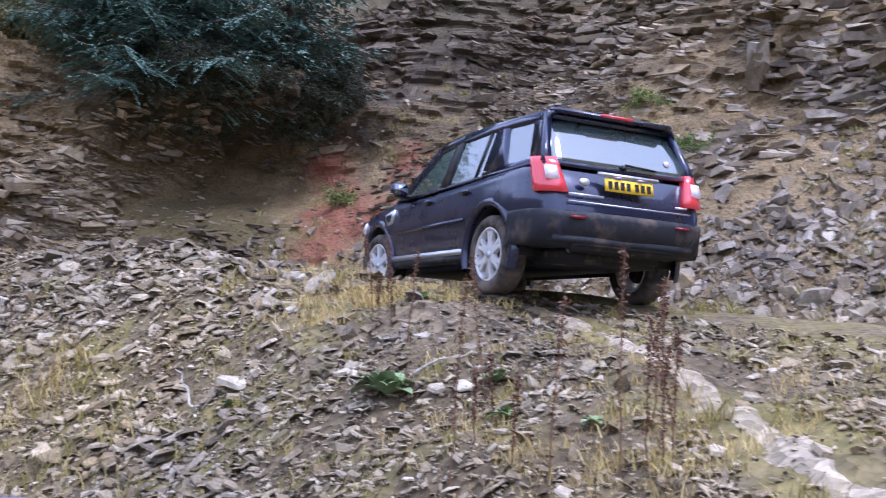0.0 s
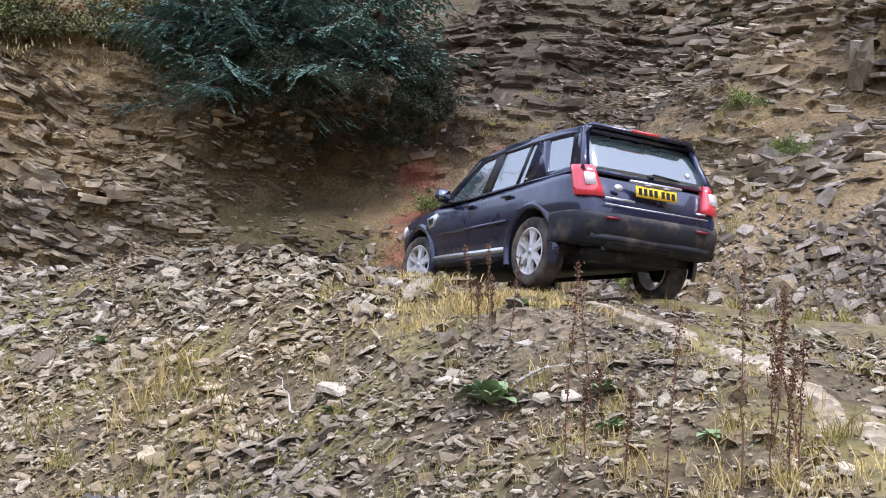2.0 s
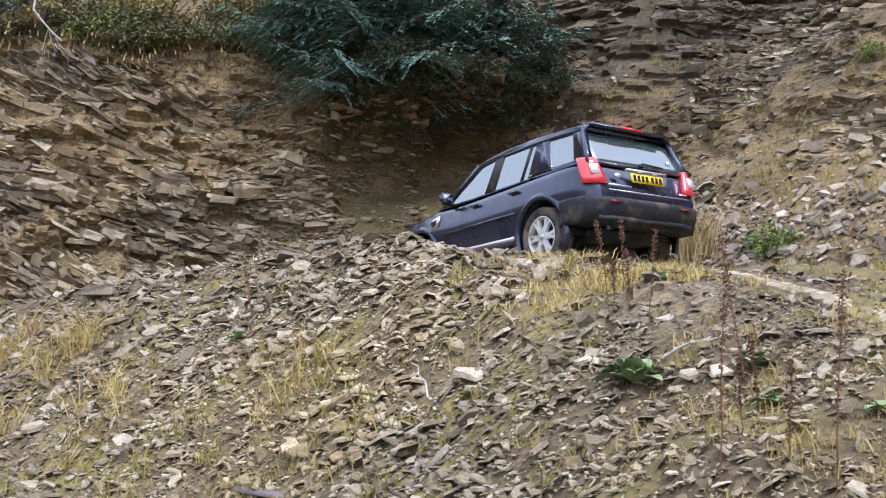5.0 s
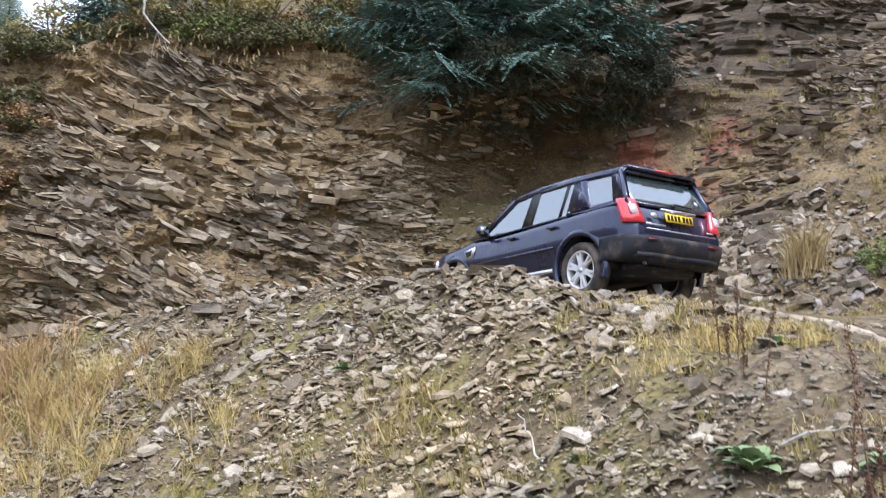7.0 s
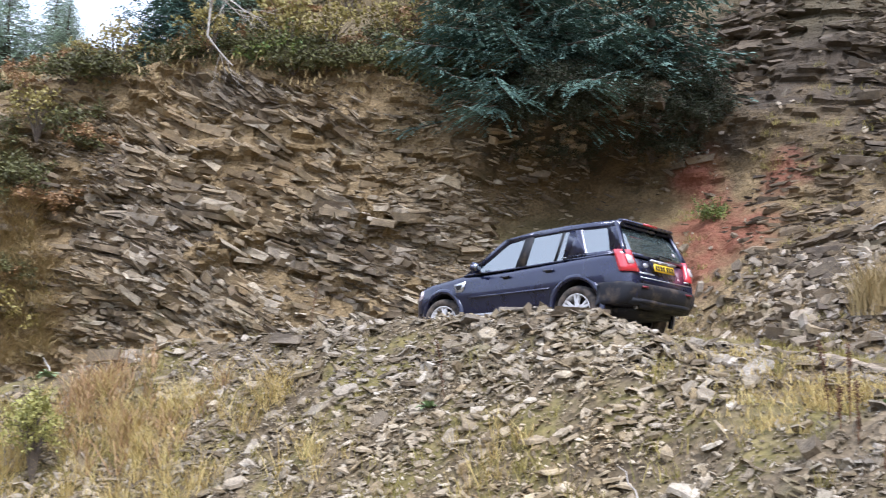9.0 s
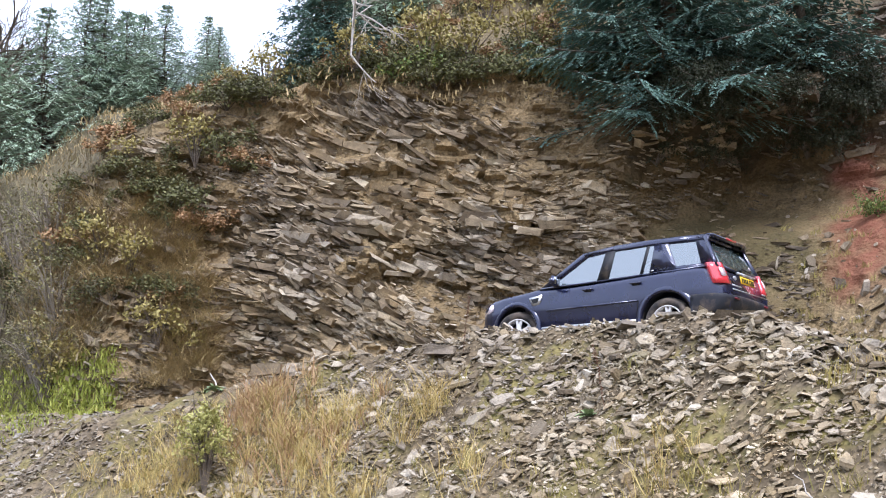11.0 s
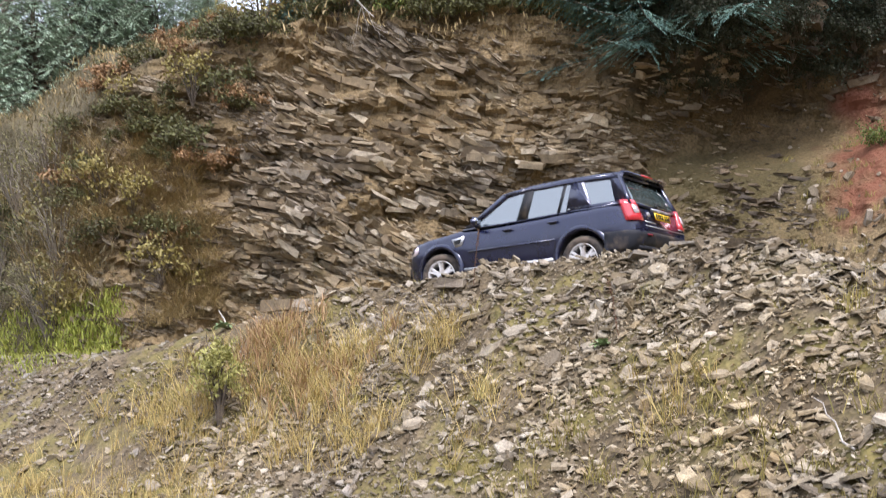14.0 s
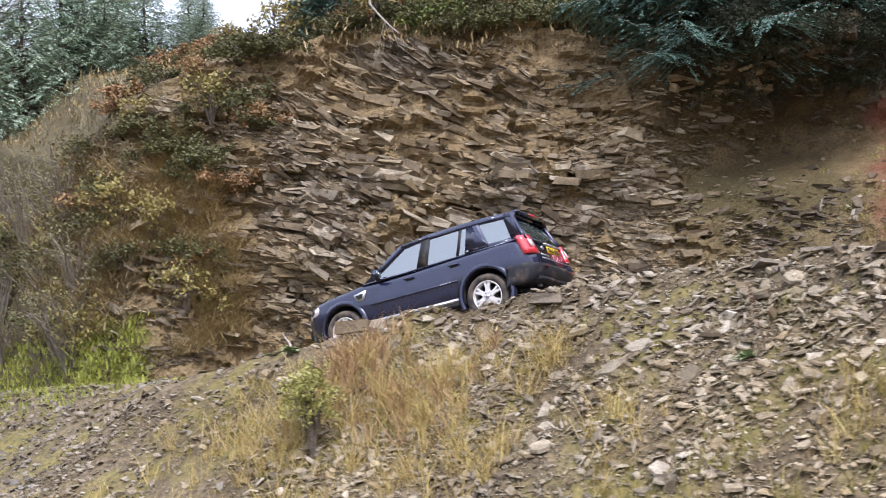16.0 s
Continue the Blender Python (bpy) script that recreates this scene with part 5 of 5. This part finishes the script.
GREEN_SPOTS = [(5.2, 22.4), (4.6, 24.2), (1.7, 20.1), (-3.4, 27.4)]
for i, (x, y) in enumerate(GREEN_SPOTS):
    copy_thing(PROTO[3], pose(x, y, max(hill_z(x, y), float(height(x, y))) - 0.05, 0, 0, 70 * i) @ Matrix.Diagonal((0.6, 0.6, 0.6, 1)))


# grass
def grass(name, x, y, z, tall, spread, material, label, blades=14, width=0.006, droop=0.45):
    k = len(x)
    n_ = k * blades
    at = np.repeat(np.stack([x, y, z], 1), blades, 0)
    at[:, :2] += RNG.normal(0, 1, (n_, 2)) * np.repeat(spread, blades)[:, None]
    t = np.repeat(tall, blades) * RNG.uniform(0.45, 1.15, n_)
    lean = np.concatenate([RNG.normal(0, droop, (n_, 2)), -RNG.uniform(0, 0.25, (n_, 1))], 1)
    return tagged(sheet(name, *blade_mesh(at, t, lean, np.full(n_, width) * RNG.uniform(0.7, 1.4, n_)), material), label, "grass", kind="stuff")


def spots(k, cx, cy, rx, ry):
    return cx + RNG.normal(0, rx, k), cy + RNG.normal(0, ry, k)


def many(*groups):
    xs, ys = zip(*[spots(*g_) for g_ in groups])
    return np.concatenate(xs), np.concatenate(ys)


x, y = many((52, -10.4, 11.4, 0.9, 0.6), (32, -9.3, 11.2, 0.5, 0.6), (18, -12.2, 11.4, 0.6, 0.4), (10, -13.2, 12.0, 0.7, 0.4), (10, -8.4, 10.8, 0.3, 0.4), (26, -14.6, 9.8, 1.2, 0.6),
            (14, -11.3, 12.3, 0.3, 0.3), (16, -9.7, 11.9, 0.4, 0.3), (8, -8.0, 12.2, 0.2, 0.3), (24, -11.5, 9.4, 1.2, 0.5), (8, -6.6, 10.6, 0.3, 0.3), (8, -4.3, 9.9, 0.3, 0.3))
grass("dry_grass", x, y, height(x, y), RNG.uniform(0.25, 0.85, len(x)), RNG.uniform(0.04, 0.12, len(x)), M_DRY, "tall straw-coloured dry grass on the bank", 24, 0.0042, 0.6)
x, y = many((64, -10.4, 11.9, 1.3, 0.7), (34, -12.6, 12.0, 0.8, 0.5), (14, -8.6, 11.5, 0.6, 0.6), (60, -3.6, 8.7, 1.0, 0.6), (30, -5.6, 10.0, 0.8, 0.5))
grass("green_grass", x, y, height(x, y), RNG.uniform(0.15, 0.45, len(x)), RNG.uniform(0.04, 0.12, len(x)), M_STRAW, "yellow-green grass among the dry stems", 16, 0.005)
x, y = many((46, -11.2, 12.4, 0.35, 0.35), (24, -10.0, 11.8, 0.5, 0.4))
grass("rusty_herbs", x, y, height(x, y), RNG.uniform(0.3, 0.7, len(x)), np.full(len(x), 0.06), M_RUSTY, "withered rust-brown herbs on the bank", 18, 0.008)
x, y = many((100, -0.85, 9.2, 0.4, 0.3), (30, -0.1, 9.0, 0.35, 0.3), (30, -1.7, 10.2, 0.4, 0.3))
grass("orange_grass", x, y, height(x, y), np.full(len(x), 0.12), np.full(len(x), 0.09), M_DRY, "low orange dry grass on the track's edge", 22, 0.004)
k = 1000
x, y = RNG.uniform(-17, 5, k), RNG.uniform(2.5, 14, k)
ok = 0.08 + vnoise(x * 0.5, y * 0.6, 610) + 0.5 * vnoise(x * 1.6, y * 1.6, 620) > 0.16 - 0.22 * np.clip((x + 1) / 2, 0, 1)
x, y = x[ok], y[ok]
grass("grass_tufts", x, y, height(x, y), RNG.uniform(0.06, 0.22, len(x)), np.full(len(x), 0.045), M_STRAW, "thin green-gold grass tufts among the slate", 22, 0.0035)
x, y = many((70, 0.5, 4.9, 0.6, 0.35), (16, 0.2, 5.8, 0.5, 0.5), (14, 0.95, 4.6, 0.25, 0.3), (26, 1.9, 6.6, 0.4, 0.8), (45, 0.75, 6.3, 0.7, 1.0))
grass("rank_grass", x, y, height(x, y), RNG.uniform(0.05, 0.2, len(x)), np.full(len(x), 0.05), M_DRY, "rank yellow-brown grass at the bank's foot", 16, 0.0025)
k = 2300
b, h = RNG.uniform(43, 58, k), RNG.uniform(0.4, 6.5, k)
ok = vnoise(b * 0.4, h * 0.5, 630) > 0.0
x, y, z = wall_at(b[ok], h[ok])
grass("hanging_grass", x, y, z, RNG.uniform(0.3, 0.7, len(x)), np.full(len(x), 0.16), M_HANG, "brown hanging grass over the end of the rock", 22, 0.009, 1.3)
k = 2600
b, h = RNG.uniform(50, 80, k), RNG.uniform(0, 1.6, k)
x, y, z = wall_at(b, h)
grass("lush_grass", x, y, z, RNG.uniform(0.1, 0.35, len(x)), np.full(len(x), 0.15), M_GREENG, "bright green grass below the thicket", 10, 0.016)
x, y = RNG.uniform(-36, -15, 2400), RNG.uniform(15, 27, 2400)
grass("meadow_grass", x, y, height(x, y), RNG.uniform(0.08, 0.28, len(x)), np.full(len(x), 0.15), M_GREENG, "green grass behind the bank", 9, 0.014)
x, y = RNG.uniform(-19, 3, 900), RNG.uniform(16.5, 24, 900)
grass("thin_grass", x, y, height(x, y), np.full(len(x), 0.2), np.full(len(x), 0.12), M_STRAW, "sparse grass on the quarry floor", 14, 0.008)
k = 900
b, h = RNG.uniform(-60, 10, k), RNG.uniform(0.2, 9, k)
ok = vnoise(b * 0.2, h * 0.5, 640) > 0.12
x, y, z = wall_at(b[ok], h[ok])
grass("scree_grass", x, y, z, np.full(len(x), 0.25), np.full(len(x), 0.1), M_STRAW, "sparse grass on the scree", 16, 0.008)


k = 3400
b, h = RNG.uniform(4, 100, k), RNG.uniform(8.5, 22, k)
x, y, z = wall_at(b, h)
grass("hill_grass", x, y, z, RNG.uniform(0.15, 0.4, k), np.full(k, 0.35), M_HANG, "tawny grass and bracken on the hilltop", 9, 0.02)
k = 3000
b, h = RNG.uniform(50, 90, k), RNG.uniform(1.2, 13, k)
x, y, z = wall_at(b, h)
grass("slope_grass", x, y, z, RNG.uniform(0.15, 0.5, k), np.full(k, 0.3), M_SLOPE, "tawny grass on the left slope", 9, 0.018)


# dock stems: dead brown stalks with whorls of seed
def dock(tall, seed):
    g = np.random.default_rng(seed)
    ob = new("dock_stem")
    s = np.linspace(0, 1, 9)
    bend = g.normal(0, 0.05, 2)
    pts = np.stack([bend[0] * s**2 * tall, bend[1] * s**2 * tall, tall * s], 1) + g.normal(0, 0.004, (9, 3))
    st = sheet("stalk", *tube_mesh(pts, 0.0045 * (1.15 - s * 0.8), 5), M_SEED)
    st.parent = ob
    at = []
    for q in np.arange(0.3, 1.0, 0.035):
        p = np.array([np.interp(q, s, pts[:, c]) for c in range(3)])
        at.append(p + g.normal(0, 0.007 + 0.005 * (q > 0.7), (int(9 + 12 * (q > 0.7)), 3)))
    at = np.concatenate(at)
    k = len(at)
    ln = g.uniform(0.010, 0.020, k)
    se = sheet("seed_head", *leaf_mesh(at, g.normal(0, 1, (k, 3)), g.normal(0, 1, (k, 3)), ln, ln * 0.4), M_SEED)
    se.parent = ob
    tagged(se, kind="stuff")
    return tagged(ob, "dead brown dock stalk with rusty seed whorls", "weed", "dock stalks")


STALKS = [(-0.68, 8.3, 0.35), (-0.39, 7.7, 0.75), (-0.02, 5.2, 1.15), (0.18, 6.35, 1.0), (0.46, 4.9, 1.0), (0.78, 4.75, 1.15), (0.90, 4.7, 0.65), (0.97, 4.62, 0.62), (-5.1, 11.2, 0.85),
          (-0.75, 8.6, 0.7), (-0.6, 8.35, 0.65), (-0.55, 8.1, 0.5), (1.02, 5.1, 0.8), (0.1, 5.5, 0.45), (0.3, 5.2, 0.5), (-8.05, 13.2, 0.9), (1.2, 5.8, 0.7)]
SR = random.Random(9)
STALKS += [(SR.uniform(-0.7, 1.3), SR.uniform(4.7, 8.0), SR.uniform(0.35, 0.95)) for i in range(3)]
for i, (x, y, t) in enumerate(STALKS):
    d = dock(t, 100 + i)
    d.matrix_basis = pose(x, y, float(height(x, y)) - 0.02, PR.uniform(-4, 4), PR.uniform(-5, 5), PR.uniform(0, 360))


x, y = np.array([0.1, 0.3, 0.2]), np.array([20.9, 21.0, 21.2])
tussock = grass("rush_tussock", x, y, np.array([hill_z(float(a_), float(b_)) for a_, b_ in zip(x, y)]), np.full(3, 1.15), np.full(3, 0.16), M_HANG, "tall brown-green rush tussock on the scree", 170, 0.010, 0.34)
tussock["kind"] = ""
del tussock["kind"]
tagged(tussock, category="rush")


# green rosettes
def rosette(size, n_, seed, material=None):
    g = np.random.default_rng(seed)
    ob = new("rosette")
    for i in range(n_):
        a, el = 2 * math.pi * i / n_ + g.uniform(-0.3, 0.3), g.uniform(0.35, 1.35)
        L = size * g.uniform(0.6, 1.1)
        u = np.linspace(0, 1, 6)
        wd = L * 0.30 * np.sin(np.pi * np.clip(u * 0.92 + 0.06, 0, 1)) ** 0.8
        d = np.array([math.cos(a), math.sin(a), 0])
        mid = d * (L * u * math.cos(el))[:, None] + np.array([0, 0, 1.0]) * (L * (math.sin(el) * u - 0.55 * u**2.2))[:, None]
        w = np.array([-d[1], d[0], 0])
        rows = np.stack([mid - w * wd[:, None] + [0, 0, 0.12 * size], mid - w * wd[:, None] * 0.5 + [0, 0, 0.05 * size], mid, mid + w * wd[:, None] * 0.5 + [0, 0, 0.05 * size], mid + w * wd[:, None] + [0, 0, 0.12 * size]], 1)
        rows[:, [0, 4], 2] -= 0.12 * size * 0.5
        lf = sheet("leaf", rows.reshape(-1, 3), grid_faces(6, 5), material or M_DOCK, True)
        lf.parent = ob
    return tagged(ob, "low rosette of broad green leaves among slate", "plant", "green rosettes")


for i, (x, y, sz, n_) in enumerate([(-0.47, 6.85, 0.34, 26), (-0.62, 7.1, 0.15, 14), (0.29, 5.9, 0.15, 16), (-1.87, 8.15, 0.12, 12), (0.76, 5.4, 0.12, 10), (-5.3, 11.2, 0.2, 16), (0.26, 6.5, 0.17, 14),
                                    (-13.3, 13.6, 0.3, 14), (-14.2, 14.3, 0.28, 14), (-4.6, 12.9, 0.14, 9), (-0.3, 8.6, 0.14, 12)]):
    r_ = rosette(sz, n_, 200 + i)
    r_.matrix_basis = pose(x, y, float(height(x, y)) + 0.02, 0, 0, 40 * i)

sap = bush("sapling", 0.36, 1.6, 16, 2400, 0.05, M_SHOOT, 61, "young yellow-green willow shoot on the bank", "bush", upright=0.95)
sap.matrix_basis = pose(-11.15, 11.0, float(height(-11.15, 11.0)) - 0.05)


# ---- single stones and small things ----
def stone_piece(name, parent, at, normal, size, thick, material, tumble=0.1, along=None, c=7):
    co, tri = slab_mesh(np.array([[0.0, 0, 0]]), np.array([normal], float), np.array([size]), np.array([thick]), None if along is None else np.array([along], float), tumble, c)
    ob = sheet(name, co, tri, material)
    ob.parent = parent
    ob.matrix_basis = pose(*at)
    return ob


def single_slates():
    """The larger slates of the bank, one by one."""
    known = [(-4.1, 13.55, 0.42, 0.09), (-1.4, 9.85, 0.26, 0.05), (-1.75, 10.2, 0.22, 0.05), (-2.2, 10.5, 0.26, 0.06), (-0.9, 8.15, 0.15, 0.10), (-4.25, 10.3, 0.24, 0.05), (-3.9, 10.2, 0.2, 0.04),
             (-7.87, 11.4, 0.22, 0.07), (-6.96, 11.6, 0.30, 0.06), (-6.7, 11.75, 0.24, 0.05), (-7.68, 13.1, 0.26, 0.04), (-10.5, 11.35, 0.30, 0.08), (-4.5, 11.7, 0.2, 0.04), (-4.74, 10.48, 0.26, 0.05),
             (-11.8, 13.3, 0.42, 0.11), (-11.4, 13.25, 0.36, 0.10), (-12.1, 13.2, 0.42, 0.10), (-6.0, 11.25, 0.24, 0.05), (-3.3, 9.85, 0.2, 0.05), (-2.9, 10.9, 0.24, 0.06), (0.1, 7.0, 0.12, 0.06), (-3.4, 11.6, 0.22, 0.05)]
    for x, y, s, t in known:
        x_, y_ = np.array([x]), np.array([y])
        stone_piece("slate", ground, (x, y, float(height(x, y)) + 0.25 * t), ground_normal(x_, y_)[0], s, t, M_DARK_SLATE1 if x < -11 else M_SLATE1, 0.18)
    shapes = []
    for i in range(24):
        co, tri = slab_mesh(np.array([[0.0, 0, 0]]), np.array([[0, 0, 1.0]]), np.array([1.0]), np.array([RNG.uniform(0.12, 0.3)]), None, 0.02, 7)
        o = sheet("slate", co, tri, M_SLATE1)
        shapes.append(o.data)
        bpy.data.objects.remove(o)
    for i in range(270):
        x = RNG.uniform(-15, -1.0)
        y = float(crest(x)[0]) + RNG.uniform(-4.0, 0.9)
        nrm = Vector(0.45 * ground_normal(np.array([x]), np.array([y]))[0] + np.array([0.12, 0, 0.6]) + RNG.normal(0, 0.28, 3)).normalized()
        s = float(power(1, 0.09, 0.22, 2.2)[0])
        ob = new("slate", shapes[i % 24])
        ob.parent = ground
        q = nrm.to_track_quat("Z", "Y").to_matrix().to_4x4()
        ob.matrix_basis = Matrix.Translation((x, y, float(height(x, y)) + 0.02)) @ q @ Matrix.Rotation(RNG.uniform(0, 6.28), 4, "Z") @ Matrix.Diagonal((s, s, s, 1))


def wall_blocks():
    """The larger blocks of the rock wall behind the car, one by one."""
    b, h = RNG.uniform(8, 46, 290), RNG.uniform(0.6, 6.8, 290)
    ok = ~((b < 13) & (h > 4.5))
    b, h = b[ok], h[ok]
    at = np.stack(wall_at(b, h), 1)
    along, up, front, out, dip = bed_frame(b, h, 0.06)
    length = power(len(b), 0.2, 0.46, 2.2)
    for i in range(len(b)):
        q = slice(i, i + 1)
        deep = float(length[i]) * RNG.uniform(0.4, 0.7)
        co, quads = box_mesh(np.zeros((1, 3)), along[q], up[q], front[q], length[q], np.array([deep]), length[q] * RNG.uniform(0.35, 0.65))
        ob = sheet("rock", co, quads, M_CLIFF1)
        ob.parent = quarry_wall
        ob.matrix_basis = Matrix.Translation(Vector(at[i] - out[i] * deep * 0.45))


def outcrop():
    """The pale jutting shoulder of rock high above the scree."""
    k = 170
    b, h = RNG.uniform(-54, -36.6, k), RNG.uniform(6.6, 12.5, k)
    at = np.stack(wall_at(b, h), 1)
    along, up, front, out, dip = bed_frame(b, h, 0.12)
    length = power(k, 0.2, 0.55, 2.2)
    for i in range(k):
        q = slice(i, i + 1)
        tall = RNG.uniform(0.35, 0.75) if b[i] > -37.6 else float(length[i]) * RNG.uniform(0.3, 0.7)
        wide = length[q] * (0.8 if b[i] > -37.6 else 1.0)
        co, quads = box_mesh(np.zeros((1, 3)), along[q], up[q], front[q], wide, np.array([0.4]), np.array([tall]))
        ob = sheet("rock", co, quads, M_CLIFF1)
        ob.parent = quarry_wall
        ob.matrix_basis = Matrix.Translation(Vector(at[i] + out[i] * RNG.uniform(-0.15, 0.25)))


def boulder(x, y, z, s, seed, label):
    g = np.random.default_rng(seed)
    bm = bmesh.new()
    bmesh.ops.create_icosphere(bm, subdivisions=2, radius=1)
    cuts = [Vector(g.normal(0, 1, 3)).normalized() for _ in range(9)]
    for v in bm.verts:
        for c in cuts:
            d = v.co.dot(c) - 0.62
            if d > 0:
                v.co -= c * d
        v.co += Vector(g.normal(0, 0.02, 3))
    bmesh.ops.scale(bm, vec=(s, s * 0.8, s * 0.7), verts=bm.verts)
    me = bpy.data.meshes.new("boulder")
    bm.to_mesh(me)
    bm.free()
    me.materials.append(M_SLATE1)
    ob = tagged(new("boulder", me), label, "boulder")
    ob.matrix_basis = pose(x, y, z, 0, 0, 35 * seed)


boulder(3.95, 18.3, max(hill_z(3.95, 18.3), float(height(3.95, 18.3))) + 0.14, 0.40, 1, "ochre stained angular boulder at the foot of the scree")
boulder(3.4, 16.9, max(hill_z(3.4, 16.9), float(height(3.4, 16.9))) + 0.08, 0.28, 2, "grey angular boulder at the foot of the scree")
boulder(5.6, 15.8, max(hill_z(5.6, 15.8), float(height(5.6, 15.8))) + 0.08, 0.34, 3, "grey angular boulder at the foot of the scree")



def slab_thing(x, y, z, length, deep, thick, turn, tilt, label):
    """A single large slate lying or leaning on the crest."""
    i = np.array([[1.0, 0, 0]])
    co, quads = box_mesh(np.zeros((1, 3)), i, np.array([[0, 0, 1.0]]), np.array([[0, 1.0, 0]]), np.array([length / 2]), np.array([deep / 2]), np.array([thick]))
    ob = tagged(sheet("flat_stone", co, quads, M_DARK_SLATE1), label, "stone", "large stones on the crest")
    ob.matrix_basis = pose(x, y, z, tilt, 0, 0) @ pose(0, 0, 0, 0, 0, turn)


for args in ((-3.63, 11.95, 0.75, 0.45, 0.12, 5, 0), (-4.44, 12.4, 0.7, 0.3, 0.05, -8, 4), (-5.19, 12.65, 0.5, 0.3, 0.08, 25, -20), (-8.5, 13.35, 0.55, 0.45, 0.15, 10, -12), (-11.7, 13.3, 0.7, 0.5, 0.2, 0, -8)):
    x, y, length, deep, thick, turn, tilt = args
    slab_thing(x, y, float(height(x, y)) + 0.3 * thick + 0.03, length, deep, thick, turn, tilt, "broad weathered grey slate lying on the crest")

strip = part("metal_strip", block((0.95, 0.10, 0.025), (0, 0, 0), 0.008), muddy("rusted_steel", (0.16, 0.14, 0.15), (0.20, 0.12, 0.07), 0.6, 0.5), None, "bent dark steel strip lying on the slate")
tagged(strip, category="scrap metal")
strip.matrix_basis = pose(-3.75, 8.45, float(height(-3.75, 8.45)) + 0.05, 25, 3, -28)


def branch(x0, y0, x1, y1, lift, r):
    p = np.linspace(0, 1, 7)
    pts = np.stack([x0 + (x1 - x0) * p, y0 + (y1 - y0) * p, height(x0 + (x1 - x0) * p, y0 + (y1 - y0) * p, False) + lift * p + 0.04], 1) + RNG.normal(0, 0.015, (7, 3))
    tagged(sheet("fallen_branch", *tube_mesh(pts, r * (1.1 - 0.7 * p), 6), M_PALE_WOOD, True), "bleached fallen branch on the bank", "branch")


branch(-0.3, 7.0, 0.2, 6.8, 0.05, 0.012)
branch(-2.2, 8.3, -2.55, 8.95, 0.05, 0.010)
branch(-5.2, 12.9, -4.7, 13.1, 0.02, 0.02)
branch(-13.2, 13.6, -13.5, 13.7, 0.35, 0.02)
single_slates()
wall_blocks()
outcrop()


# ---- what moves ----
# seconds, place of the car on the ground under its middle, heading (left of +y), nose up, right side down
CAR = [
    (0, 0.427, 10.606, 2.576, 27.53, 4.41, 1.15),
    (0.5, 0.195, 11.153, 2.688, 29.29, 3.61, 1.52),
    (1, 0.010, 11.439, 2.738, 30.19, 3.00, 0.68),
    (1.5, -0.092, 11.526, 2.746, 30.98, 3.00, 0.90),
    (2, -0.310, 11.895, 2.820, 33.53, 3.47, 2.23),
    (2.5, -0.628, 12.234, 2.866, 36.51, 2.86, 2.28),
    (3, -0.962, 12.587, 2.914, 39.27, 3.31, 3.62),
    (3.5, -1.218, 12.728, 2.885, 40.96, 3.57, 0.96),
    (4, -1.655, 13.136, 2.863, 45.06, 2.08, 1.76),
    (4.2, -1.747, 13.097, 2.875, 45.48, 0.78, 0.29),
    (6.3, -2.811, 14.198, 2.937, 51.94, -1.39, 2.83),
    (7, -3.252, 14.179, 2.978, 54.93, -2.50, 2.32),
    (7.5, -3.568, 14.389, 2.992, 57.27, -2.94, 1.87),
    (8, -4.002, 14.663, 3.069, 60.67, -1.69, 3.13),
    (8.5, -4.495, 14.755, 3.044, 64.70, -3.14, 2.98),
    (9, -4.885, 14.987, 3.078, 66.00, -1.85, 2.58),
    (9.5, -5.257, 15.191, 3.094, 65.58, -1.97, 1.67),
    (10, -5.605, 15.355, 3.115, 67.47, -1.66, 2.57),
    (10.2, -5.713, 15.294, 3.077, 70.88, -1.59, 2.95),
    (12.5, -7.341, 15.108, 2.979, 84.23, -3.41, 3.21),
    (13, -7.399, 14.978, 2.972, 83.43, -3.19, 2.55),
    (13.5, -7.415, 14.873, 2.963, 82.53, -2.74, 1.98),
    (14, -7.586, 14.674, 2.920, 81.15, -2.85, 2.72),
    (14.5, -8.466, 15.019, 2.899, 85.27, -3.95, 2.73),
    (15, -9.369, 14.881, 2.782, 87.97, -6.97, 3.19),
    (15.5, -10.147, 14.715, 2.647, 88.12, -8.44, 3.62),
    (16, -10.867, 14.596, 2.570, 90.09, -9.82, 3.78),
]


def car_pose(x, y, z, heading, pitch, roll):
    return pose(x, y, z, 0, 0, heading) @ pose(0, 0, 0, pitch) @ pose(0, 0, 0, 0, roll)


def motions():
    walk(car, [(t, car_pose(*p)) for t, *p in CAR])
    for wheel, x, y in WHEELS:
        turned, last, rows = 0.0, None, []
        for i in range(161):
            t = i / 10
            p = [np.interp(t, [r[0] for r in CAR], [r[c] for r in CAR]) for c in (1, 2)]
            if last is not None:
                turned += math.hypot(p[0] - last[0], p[1] - last[1]) / 0.365
            last = p
            steer = STEER(t) if y > 0 else 0.0
            rows.append((t, pose(x, y, 0.365, 0, 0, steer) @ pose(0, 0, 0, -math.degrees(turned))))
        walk(wheel, rows)


motions()
